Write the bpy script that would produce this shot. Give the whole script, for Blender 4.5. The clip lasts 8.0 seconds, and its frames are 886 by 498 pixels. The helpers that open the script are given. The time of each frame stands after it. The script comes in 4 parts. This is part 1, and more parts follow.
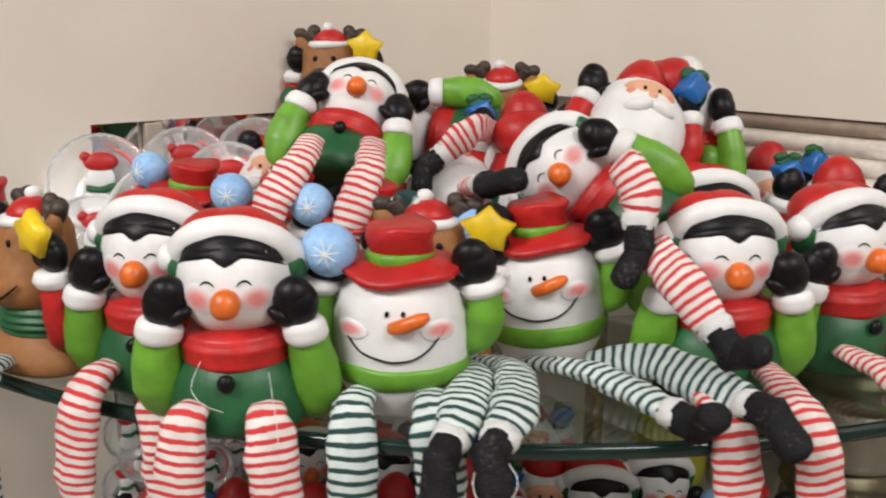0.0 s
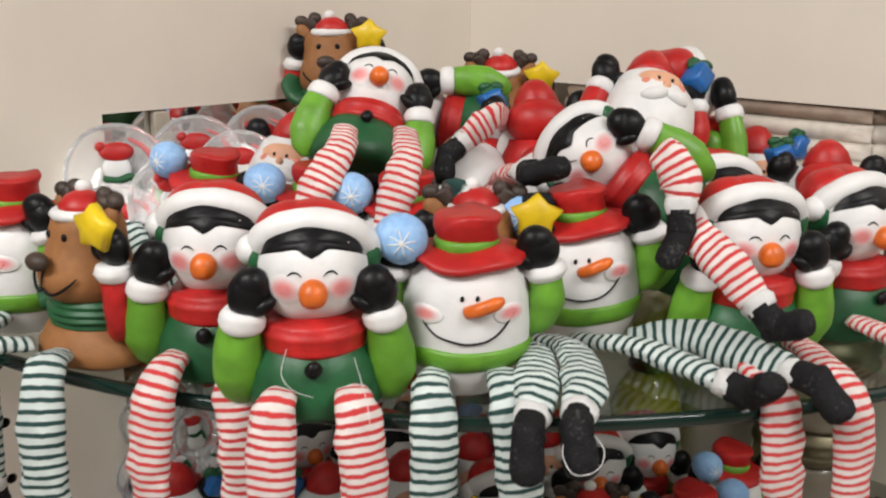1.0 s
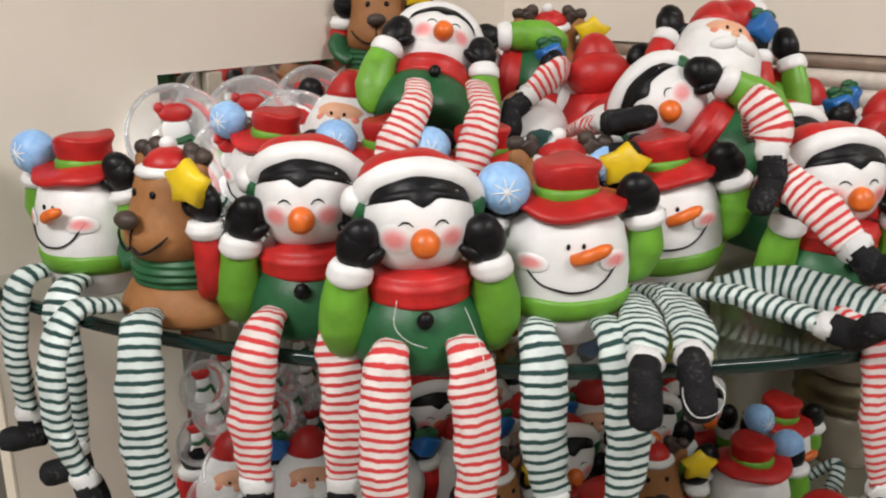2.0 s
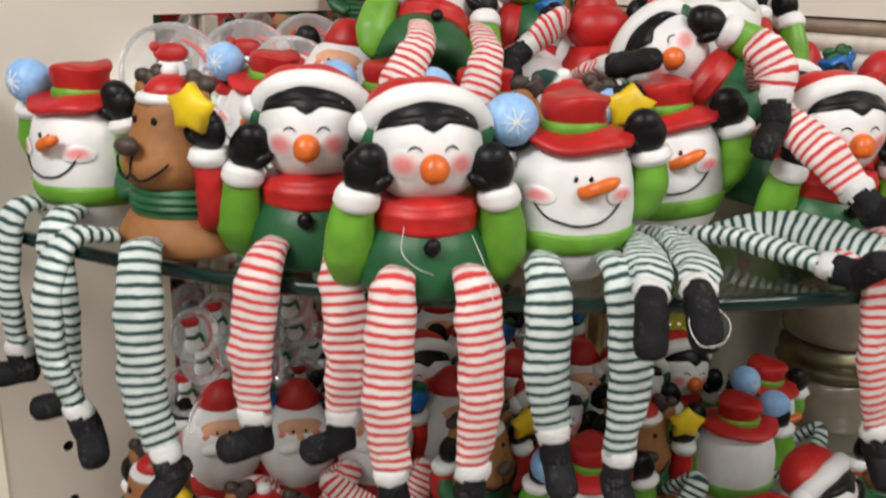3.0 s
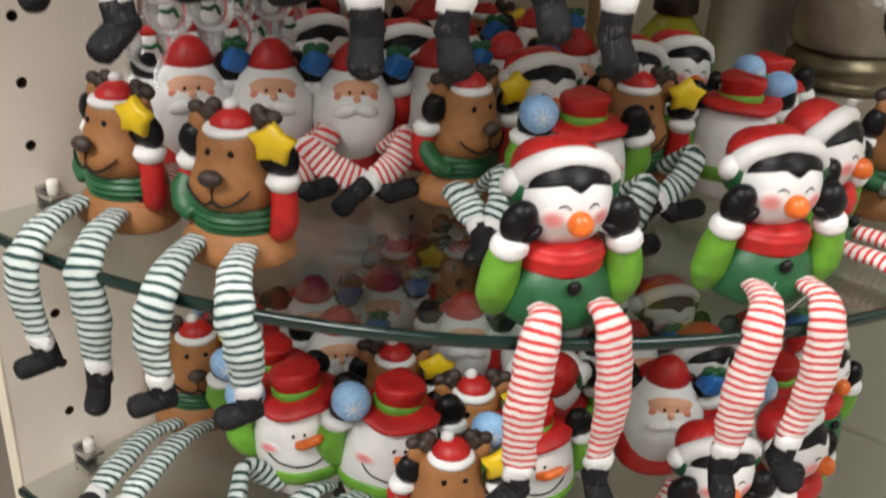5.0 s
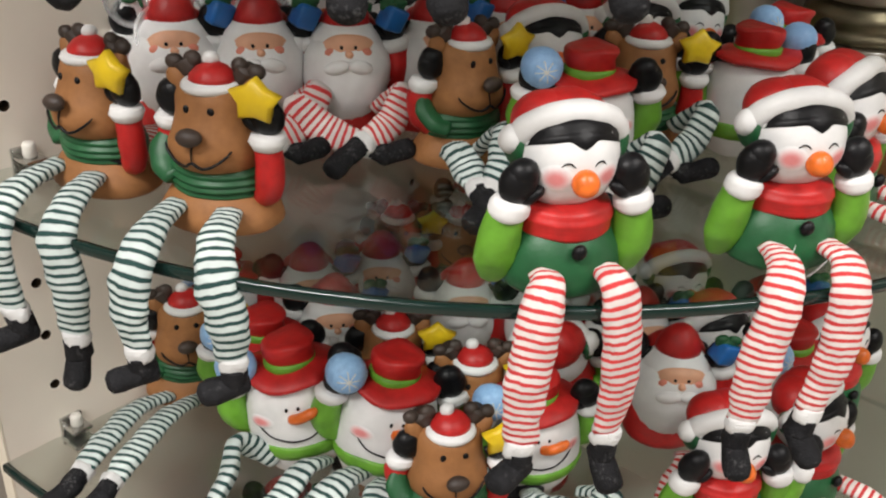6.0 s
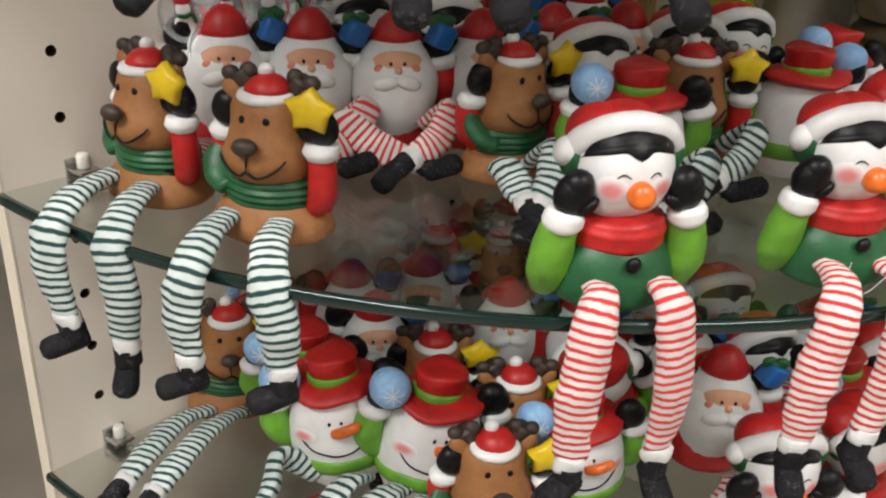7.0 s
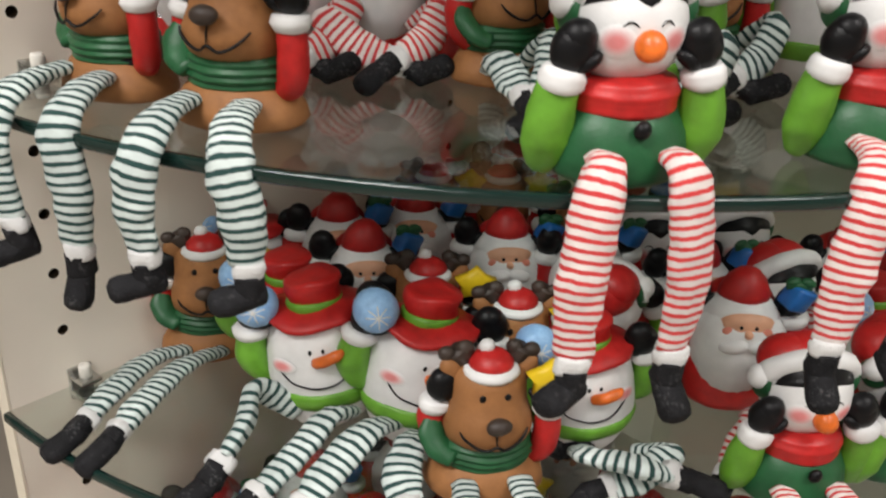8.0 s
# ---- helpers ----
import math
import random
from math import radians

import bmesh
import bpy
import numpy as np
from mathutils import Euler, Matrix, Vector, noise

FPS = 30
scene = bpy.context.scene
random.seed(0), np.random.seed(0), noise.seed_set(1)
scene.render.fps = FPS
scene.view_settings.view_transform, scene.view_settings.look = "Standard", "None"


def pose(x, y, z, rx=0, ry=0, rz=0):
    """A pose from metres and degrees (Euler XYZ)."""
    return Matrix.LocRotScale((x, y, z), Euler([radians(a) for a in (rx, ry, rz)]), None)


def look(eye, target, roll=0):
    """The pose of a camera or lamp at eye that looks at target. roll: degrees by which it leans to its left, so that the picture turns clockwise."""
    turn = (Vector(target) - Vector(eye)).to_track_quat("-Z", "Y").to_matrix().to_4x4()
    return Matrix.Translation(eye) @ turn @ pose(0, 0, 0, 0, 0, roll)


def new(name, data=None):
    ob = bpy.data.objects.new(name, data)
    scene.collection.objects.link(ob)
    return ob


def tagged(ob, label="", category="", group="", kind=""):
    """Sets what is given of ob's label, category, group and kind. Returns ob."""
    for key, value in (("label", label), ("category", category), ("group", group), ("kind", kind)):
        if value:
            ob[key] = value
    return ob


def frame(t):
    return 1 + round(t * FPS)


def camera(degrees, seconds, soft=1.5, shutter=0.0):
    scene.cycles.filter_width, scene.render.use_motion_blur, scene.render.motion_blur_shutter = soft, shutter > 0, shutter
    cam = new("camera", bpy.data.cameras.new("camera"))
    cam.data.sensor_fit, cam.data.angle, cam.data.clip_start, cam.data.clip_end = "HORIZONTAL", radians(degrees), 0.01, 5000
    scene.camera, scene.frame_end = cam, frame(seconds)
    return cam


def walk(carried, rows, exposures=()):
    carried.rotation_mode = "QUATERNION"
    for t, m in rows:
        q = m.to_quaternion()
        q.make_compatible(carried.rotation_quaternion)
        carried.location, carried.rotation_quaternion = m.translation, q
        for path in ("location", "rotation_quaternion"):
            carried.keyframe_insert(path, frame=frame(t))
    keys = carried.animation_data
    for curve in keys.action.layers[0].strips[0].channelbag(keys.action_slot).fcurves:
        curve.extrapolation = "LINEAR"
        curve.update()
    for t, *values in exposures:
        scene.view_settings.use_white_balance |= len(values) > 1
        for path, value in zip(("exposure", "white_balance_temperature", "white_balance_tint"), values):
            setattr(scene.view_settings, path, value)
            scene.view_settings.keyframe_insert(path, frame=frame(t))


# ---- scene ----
cam = camera(52.1, 8.0, soft=2.1, shutter=0.4)
PATH = [
    (0, (0.091, 0.07, 1.596), (-0.021, 2.008, 1.112), 0.4),
    (0.5, (0.023, 0.079, 1.604), (0.006, 2.016, 1.106), 1.1),
    (1, (-0.015, 0.042, 1.609), (0.077, 1.968, 1.078), 0.8),
    (1.5, (-0.054, 0.017, 1.6), (0.062, 1.931, 1.033), -0.0),
    (1.7, (-0.075, 0.029, 1.596), (0.052, 1.94, 1.02), -0.1),
    (2.8, (-0.12, 0.059, 1.565), (0.07, 1.958, 0.968), 1.3),
    (3, (-0.121, 0.041, 1.551), (0.081, 1.937, 0.95), 1.8),
    (3.5, (-0.134, 0.001, 1.495), (0.073, 1.885, 0.856), 2.3),
    (4, (-0.13, 0.008, 1.419), (0.096, 1.865, 0.711), 2.5),
    (4.5, (-0.115, 0.014, 1.372), (0.123, 1.83, 0.569), 2.8),
    (5, (-0.108, 0.02, 1.328), (0.117, 1.815, 0.474), 3.5),
    (5.2, (-0.122, 0.034, 1.305), (0.131, 1.817, 0.435), 3.9),
    (6.3, (-0.087, 0.059, 1.305), (0.089, 1.825, 0.384), 2.6),
    (6.5, (-0.096, 0.043, 1.306), (0.064, 1.827, 0.416), 2.6),
    (7, (-0.112, 0.054, 1.292), (0.037, 1.854, 0.432), 2.9),
    (7.5, (-0.122, 0.091, 1.237), (0.043, 1.888, 0.373), 2.7),
    (8, (-0.09, 0.084, 1.181), (0.04, 1.896, 0.344), 2.2),
]
walk(cam, [(t, look(eye, target, roll)) for t, eye, target, roll in PATH],
     [(0.0, -0.84), (3.0, -0.78), (4.0, -0.43), (5.0, -0.34), (6.5, -0.42), (8.0, -0.45)])

# ---- light: a shop with ceiling panels ----
world = bpy.data.worlds.new("world")
scene.world = world
world.use_nodes = True
world.node_tree.nodes["Background"].inputs[0].default_value = (1.0, 0.98, 0.95, 1)
world.node_tree.nodes["Background"].inputs[1].default_value = 0.25


def ceiling_lamp(x, y, sx, sy, power):
    d = bpy.data.lights.new("ceiling_lamp", "AREA")
    d.shape, d.size, d.size_y, d.energy, d.color = "RECTANGLE", sx, sy, power, (1.0, 0.962, 0.932)
    ob = new("ceiling_lamp", d)
    ob.matrix_world = pose(x, y, 2.94)
    return ob


for lx, ly, power in ((-1.3, -0.6, 118), (1.3, -0.6, 78), (-1.3, -2.6, 48), (1.3, -2.6, 32)):
    ceiling_lamp(lx, ly, 1.2, 0.6, power)


# ---- materials ----
def material(name, color, rough=0.5, metal=0.0, var=0.12, scale=60.0, bump=0.15, bump_scale=300.0, spec=0.5, dark=None, coat=0.0):
    """A painted or raw surface: two scales of tone variation and a fine relief."""
    m = bpy.data.materials.new(name)
    m.use_nodes = True
    nt = m.node_tree
    b = nt.nodes["Principled BSDF"]
    b.inputs["Roughness"].default_value = rough
    b.inputs["Metallic"].default_value = metal
    b.inputs["Specular IOR Level"].default_value = spec
    b.inputs["Coat Weight"].default_value = coat
    tc = nt.nodes.new("ShaderNodeTexCoord")
    n1 = nt.nodes.new("ShaderNodeTexNoise")
    n1.inputs["Scale"].default_value, n1.inputs["Detail"].default_value = scale, 5
    n2 = nt.nodes.new("ShaderNodeTexNoise")
    n2.inputs["Scale"].default_value, n2.inputs["Detail"].default_value = scale / 7, 2
    mix = nt.nodes.new("ShaderNodeMix")
    mix.data_type = "RGBA"
    add = nt.nodes.new("ShaderNodeMath")
    add.operation = "MULTIPLY"
    info = nt.nodes.new("ShaderNodeObjectInfo")
    far = nt.nodes.new("ShaderNodeVectorMath")
    far.operation = "MULTIPLY_ADD"
    nt.links.new(info.outputs["Random"], far.inputs[0])
    far.inputs[1].default_value = (7.0, 11.0, 5.0)
    nt.links.new(tc.outputs["Object"], far.inputs[2])
    nt.links.new(far.outputs[0], n1.inputs["Vector"])
    nt.links.new(far.outputs[0], n2.inputs["Vector"])
    nt.links.new(n1.outputs["Fac"], add.inputs[0])
    nt.links.new(n2.outputs["Fac"], add.inputs[1])
    ramp = nt.nodes.new("ShaderNodeMapRange")
    ramp.inputs[1].default_value, ramp.inputs[2].default_value = 0.12, 0.42
    nt.links.new(add.outputs[0], ramp.inputs[0])
    nt.links.new(ramp.outputs[0], mix.inputs["Factor"])
    d = dark or tuple(c * (1 - 2.2 * var) for c in color)
    mix.inputs["A"].default_value = (*d, 1)
    mix.inputs["B"].default_value = (*[min(0.9, c * (1 + var)) for c in color], 1)
    nt.links.new(mix.outputs["Result"], b.inputs["Base Color"])
    if bump:
        n3 = nt.nodes.new("ShaderNodeTexNoise")
        n3.inputs["Scale"].default_value, n3.inputs["Detail"].default_value = bump_scale, 4
        nt.links.new(tc.outputs["Object"], n3.inputs["Vector"])
        bp = nt.nodes.new("ShaderNodeBump")
        bp.inputs["Strength"].default_value, bp.inputs["Distance"].default_value = bump, 0.002
        nt.links.new(n3.outputs["Fac"], bp.inputs["Height"])
        nt.links.new(bp.outputs["Normal"], b.inputs["Normal"])
    return m


def striped(name, light, dark, period, share, rough=0.85):
    """Knitted stocking: stripes across the leg (U runs along it, in metres)."""
    m = material(name, light, rough, bump=0.5, bump_scale=900)
    nt = m.node_tree
    b = nt.nodes["Principled BSDF"]
    base = b.inputs["Base Color"].links[0].from_socket
    uv = nt.nodes.new("ShaderNodeUVMap")
    sep = nt.nodes.new("ShaderNodeSeparateXYZ")
    nt.links.new(uv.outputs["UV"], sep.inputs[0])
    wob = nt.nodes.new("ShaderNodeTexNoise")
    wob.inputs["Scale"].default_value = 120
    tc = nt.nodes.new("ShaderNodeTexCoord")
    nt.links.new(tc.outputs["Object"], wob.inputs["Vector"])
    w = nt.nodes.new("ShaderNodeMath")
    w.operation, w.inputs[1].default_value = "MULTIPLY_ADD", 0.0018
    nt.links.new(wob.outputs["Fac"], w.inputs[0])
    nt.links.new(sep.outputs["X"], w.inputs[2])
    d = nt.nodes.new("ShaderNodeMath")
    d.operation, d.inputs[1].default_value = "DIVIDE", period
    nt.links.new(w.outputs[0], d.inputs[0])
    f = nt.nodes.new("ShaderNodeMath")
    f.operation = "PINGPONG"
    f.inputs[1].default_value = 0.5
    nt.links.new(d.outputs[0], f.inputs[0])
    r = nt.nodes.new("ShaderNodeMapRange")
    r.inputs[1].default_value, r.inputs[2].default_value = share / 2 - 0.04, share / 2 + 0.04
    r.inputs[3].default_value, r.inputs[4].default_value = 1, 0
    nt.links.new(f.outputs[0], r.inputs[0])
    mix = nt.nodes.new("ShaderNodeMix")
    mix.data_type = "RGBA"
    nt.links.new(r.outputs[0], mix.inputs["Factor"])
    nt.links.new(base, mix.inputs["A"])
    mix.inputs["B"].default_value = (*dark, 1)
    nt.links.new(mix.outputs["Result"], b.inputs["Base Color"])
    return m


def glass(name, color, rough=0.02):
    m = bpy.data.materials.new(name)
    m.use_nodes = True
    b = m.node_tree.nodes["Principled BSDF"]
    b.inputs["Base Color"].default_value = (*color, 1)
    b.inputs["Roughness"].default_value = rough
    b.inputs["Transmission Weight"].default_value = 1.0
    b.inputs["IOR"].default_value = 1.5
    return m


def plate_glass(name, tint):
    """Thick flat glass: light passes straight on, dimmed and tinted at each face; mirror gloss grows towards grazing."""
    m = bpy.data.materials.new(name)
    m.use_nodes = True
    nt = m.node_tree
    nt.nodes.remove(nt.nodes["Principled BSDF"])
    clear = nt.nodes.new("ShaderNodeBsdfTransparent")
    clear.inputs["Color"].default_value = (*tint, 1)
    gloss = nt.nodes.new("ShaderNodeBsdfAnisotropic")
    gloss.inputs["Color"].default_value = (0.95, 0.97, 0.96, 1)
    gloss.inputs["Roughness"].default_value = 0.03
    facing = nt.nodes.new("ShaderNodeLayerWeight")
    facing.inputs["Blend"].default_value = 0.5
    steep = nt.nodes.new("ShaderNodeMath")
    steep.operation, steep.inputs[1].default_value = "POWER", 5
    nt.links.new(facing.outputs["Facing"], steep.inputs[0])
    share = nt.nodes.new("ShaderNodeMath")
    share.operation, share.inputs[1].default_value, share.inputs[2].default_value = "MULTIPLY_ADD", 0.94, 0.05
    nt.links.new(steep.outputs[0], share.inputs[0])
    mix = nt.nodes.new("ShaderNodeMixShader")
    nt.links.new(share.outputs[0], mix.inputs[0])
    nt.links.new(clear.outputs[0], mix.inputs[1])
    nt.links.new(gloss.outputs[0], mix.inputs[2])
    nt.links.new(mix.outputs[0], nt.nodes["Material Output"].inputs["Surface"])
    return m


WHITE = material("white_glaze", (0.77, 0.77, 0.765), 0.45, var=0.05, bump=0.12)
RED = material("red_glaze", (0.49, 0.018, 0.017), 0.42, var=0.13, scale=90, spec=0.4)
GREEN = material("dark_green_glaze", (0.018, 0.105, 0.038), 0.42, var=0.15, spec=0.4)
LIME = material("lime_glaze", (0.14, 0.36, 0.03), 0.42, var=0.14)
BLACK = material("black_glaze", (0.006, 0.006, 0.007), 0.4, var=0.2, spec=0.22)
BROWN = material("brown_clay", (0.31, 0.135, 0.047), 0.6, var=0.09, scale=120, spec=0.35)
ANTLER = material("antler_paint", (0.055, 0.036, 0.027), 0.55, var=0.2)
ORANGE = material("orange_glaze", (0.75, 0.155, 0.02), 0.35, var=0.15, scale=150)
YELLOW = material("yellow_glaze", (0.86, 0.58, 0.015), 0.4, var=0.12)
PEACH = material("peach_paint", (0.75, 0.4, 0.25), 0.5, var=0.08)
PINK = material("pink_blush", (0.8, 0.27, 0.27), 0.4, var=0.1)
ROSY = material("rosy_cheek", (0.74, 0.25, 0.17), 0.5, var=0.1)
BLUE = material("blue_glaze", (0.015, 0.14, 0.45), 0.32, var=0.15)
SKY = material("pale_blue_paint", (0.3, 0.5, 0.78), 0.45, var=0.2, scale=200, dark=(0.22, 0.4, 0.7))
BOOT = material("boot_felt", (0.011, 0.011, 0.0125), 0.75, var=0.3, scale=150, bump=0.6, bump_scale=500, dark=(0.005, 0.005, 0.006), spec=0.22)
CUFF = material("fluffy_cuff", (0.8, 0.8, 0.79), 0.9, var=0.06, bump=1.0, bump_scale=900)
RSTRIPE = striped("red_striped_stocking", (0.8, 0.72, 0.69), (0.58, 0.04, 0.042), 0.0066, 0.42)
GSTRIPE = striped("green_striped_stocking", (0.67, 0.75, 0.725), (0.012, 0.05, 0.045), 0.0075, 0.41)


def linty(m):
    """Pale dust and lint caught on dark felt."""
    nt = m.node_tree
    b = nt.nodes["Principled BSDF"]
    base = b.inputs["Base Color"].links[0].from_socket
    tc = nt.nodes.new("ShaderNodeTexCoord")
    rub = nt.nodes.new("ShaderNodeTexNoise")
    rub.inputs["Scale"].default_value, rub.inputs["Detail"].default_value = 70, 3
    fleck = nt.nodes.new("ShaderNodeTexNoise")
    fleck.inputs["Scale"].default_value, fleck.inputs["Detail"].default_value = 420, 3
    both = nt.nodes.new("ShaderNodeMath")
    both.operation = "MULTIPLY"
    for n in (rub, fleck):
        nt.links.new(tc.outputs["Object"], n.inputs["Vector"])
    nt.links.new(rub.outputs["Fac"], both.inputs[0])
    nt.links.new(fleck.outputs["Fac"], both.inputs[1])
    r = nt.nodes.new("ShaderNodeMapRange")
    r.inputs[1].default_value, r.inputs[2].default_value, r.inputs[4].default_value = 0.31, 0.48, 0.3
    nt.links.new(both.outputs[0], r.inputs[0])
    mix = nt.nodes.new("ShaderNodeMix")
    mix.data_type = "RGBA"
    nt.links.new(r.outputs[0], mix.inputs["Factor"])
    nt.links.new(base, mix.inputs["A"])
    mix.inputs["B"].default_value = (0.2, 0.2, 0.2, 1)
    nt.links.new(mix.outputs["Result"], b.inputs["Base Color"])


linty(BOOT)


def blush(m, white):
    """Sprayed blush that fades into the white glaze towards its rim (U runs from middle to rim)."""
    nt = m.node_tree
    b = nt.nodes["Principled BSDF"]
    base = b.inputs["Base Color"].links[0].from_socket
    uv = nt.nodes.new("ShaderNodeUVMap")
    sep = nt.nodes.new("ShaderNodeSeparateXYZ")
    nt.links.new(uv.outputs["UV"], sep.inputs[0])
    r = nt.nodes.new("ShaderNodeMapRange")
    r.interpolation_type = "SMOOTHSTEP"
    r.inputs[1].default_value, r.inputs[2].default_value = 0.22, 1.0
    nt.links.new(sep.outputs["X"], r.inputs[0])
    mix = nt.nodes.new("ShaderNodeMix")
    mix.data_type = "RGBA"
    nt.links.new(r.outputs[0], mix.inputs["Factor"])
    nt.links.new(base, mix.inputs["A"])
    mix.inputs["B"].default_value = (*white, 1)
    nt.links.new(mix.outputs["Result"], b.inputs["Base Color"])


blush(PINK, (0.77, 0.77, 0.765))
SLOTS = [WHITE, RED, GREEN, LIME, BLACK, BROWN, ANTLER, ORANGE, YELLOW, PEACH, PINK, BLUE, SKY, BOOT, CUFF, RSTRIPE, GSTRIPE, ROSY]
W, R, G, L, K, B, A, O, Y, P, PK, BL, S, BT, CF, RS, GS, PB = range(len(SLOTS))
PANEL = material("cream_laminate", (0.82, 0.755, 0.665), 0.5, var=0.03, scale=8, bump=0.05)
EDGE = material("pale_edge_band", (0.8, 0.73, 0.6), 0.5, var=0.03)
WALLPAINT = material("cream_wall_paint", (0.32, 0.295, 0.26), 0.7, var=0.03, scale=5, bump=0.1)
# near-black brown: the shade inside the peg holes, put into their colour
DARKHOLE = material("peg_hole_shade", (0.05, 0.035, 0.022), 0.9, spec=0.1)
STEEL = material("clip_steel", (0.6, 0.6, 0.58), 0.25, metal=1.0)
GLASS = plate_glass("shelf_glass", (0.9, 0.93, 0.915))
GLASSEDGE = material("green_glass_edge", (0.006, 0.022, 0.018), 0.12, var=0.1, bump=0, spec=0.6)
WARE = glass("pressed_glass", (0.95, 0.96, 0.96), 0.04)
WARE.node_tree.nodes["Principled BSDF"].inputs["Transmission Weight"].default_value = 0.8
MIRROR = material("mirror_silver", (0.8, 0.8, 0.78), 0.03, metal=1.0, var=0.03, bump=0)
TRIM = material("trim_paint", (0.42, 0.37, 0.3), 0.45)
FLOOR = material("shop_floor_tile", (0.34, 0.3, 0.25), 0.35, var=0.08, scale=6)
CEIL = material("ceiling_tile", (0.4, 0.39, 0.37), 0.8, var=0.04)


# ---- mesh helpers ----
def finish(name, bm, mats, parent=None, label="", smooth=True):
    me = bpy.data.meshes.new(name)
    bm.normal_update()
    bm.to_mesh(me)
    bm.free()
    for m in mats:
        me.materials.append(m)
    if smooth:
        me.polygons.foreach_set("use_smooth", [True] * len(me.polygons))
    ob = new(name, me)
    if parent:
        ob.parent = parent
    if label:
        tagged(ob, label)
    return ob


def part(name, bm, mat, parent, label="", smooth=False):
    return finish(name, bm, [mat], parent, label, smooth)


def box(bm, x0, x1, y0, y1, z0, z1, m=None, mi=0, bevel=0.0):
    g = bmesh.ops.create_cube(bm, size=1.0)
    for v in g["verts"]:
        v.co = Vector((x0 + (v.co.x + 0.5) * (x1 - x0), y0 + (v.co.y + 0.5) * (y1 - y0), z0 + (v.co.z + 0.5) * (z1 - z0)))
    fs = list({f for v in g["verts"] for f in v.link_faces})
    vs = g["verts"]
    if bevel:
        r = bmesh.ops.bevel(bm, geom=list({e for f in fs for e in f.edges}), offset=bevel, segments=2, affect="EDGES", profile=0.5)
        vs = list({v for f in r["faces"] for v in f.verts} | {v for v in vs if v.is_valid})
    for v in vs:
        if m:
            v.co = m @ v.co
        for f in v.link_faces:
            f.material_index = mi
    return vs


def ell(bm, c, r, mi, rot=(0, 0, 0), seg=20, rings=12, m=None, taper=0.0):
    """An ellipsoid; taper narrows its top (or, below zero, its bottom)."""
    g = bmesh.ops.create_uvsphere(bm, u_segments=seg, v_segments=rings, radius=1.0)
    q = Euler([radians(a) for a in rot]).to_matrix()
    for v in g["verts"]:
        k = 1 - taper * v.co.z
        p = Vector((v.co.x * r[0] * k, v.co.y * r[1] * k, v.co.z * r[2]))
        p = q @ p + Vector(c)
        v.co = m @ p if m else p
        for f in v.link_faces:
            f.material_index = mi
    return g["verts"]


def lathe(bm, prof, mi, seg=28, c=(0, 0, 0), sx=1.0, sy=1.0, m=None):
    """A turned form about z; prof is rows of (radius, z)."""
    rows = []
    for r, z in prof:
        row = []
        for i in range(seg):
            a = 2 * math.pi * i / seg
            p = Vector((c[0] + r * sx * math.cos(a), c[1] + r * sy * math.sin(a), c[2] + z))
            row.append(bm.verts.new(m @ p if m else p))
        rows.append(row)
    for a, b in zip(rows, rows[1:]):
        for i in range(seg):
            j = (i + 1) % seg
            bm.faces.new((a[i], a[j], b[j], b[i])).material_index = mi
    for row, flip in ((rows[0], True), (rows[-1], False)):
        bm.faces.new(row[::-1] if flip else row).material_index = mi
    return [v for row in rows for v in row]


def smooth_path(pts, n):
    """A Catmull-Rom line through the points."""
    ps = [Vector(p) for p in pts]
    ps = [2 * ps[0] - ps[1]] + ps + [2 * ps[-1] - ps[-2]]
    out = []
    for i in range(1, len(ps) - 2):
        for k in range(n):
            t = k / n
            a, b, c, d = ps[i - 1 : i + 3]
            out.append(0.5 * ((2 * b) + (c - a) * t + (2 * a - 5 * b + 4 * c - d) * t * t + (3 * b - a - 3 * c + d) * t ** 3))
    return out + [ps[-2]]


def tube(bm, pts, radii, mi, seg=12, n=6, m=None, flat=1.0, crease=0.0):
    """A soft tube along a line, radii at its points; writes U as the length along it."""
    line = smooth_path(pts, n)
    k = len(pts) - 1
    uv = bm.loops.layers.uv.verify()
    rows, dist, prev = [], [0.0], None
    for i, p in enumerate(line):
        if i:
            dist.append(dist[-1] + (p - line[i - 1]).length)
        f = i / n
        j = min(int(f), k - 1)
        r = radii[j] + (radii[j + 1] - radii[j]) * (f - j)
        d = (line[min(i + 1, len(line) - 1)] - line[max(i - 1, 0)]).normalized()
        side = prev - d * prev.dot(d) if prev else d.orthogonal() if abs(d.x) > 0.9 else Vector((1, 0, 0)) - d * d.x
        side.normalize()
        prev = side
        up = d.cross(side)
        row = []
        for s in range(seg):
            a = 2 * math.pi * s / seg
            rr = r * (1 + crease * noise.noise(Vector((math.cos(a) * 2, math.sin(a) * 2, dist[-1] * 70 + pts[0][0] * 300))))
            q = p + side * math.cos(a) * rr + up * math.sin(a) * rr * flat
            row.append(bm.verts.new(m @ q if m else q))
        rows.append(row)
    for i in range(len(rows) - 1):
        for s in range(seg):
            t = (s + 1) % seg
            f = bm.faces.new((rows[i][s], rows[i][t], rows[i + 1][t], rows[i + 1][s]))
            f.material_index = mi
            for lp, q in zip(f.loops, (i, i, i + 1, i + 1)):
                lp[uv].uv = (dist[q], s / seg)
    bm.faces.new(rows[0][::-1]).material_index = mi
    bm.faces.new(rows[-1]).material_index = mi
    return rows


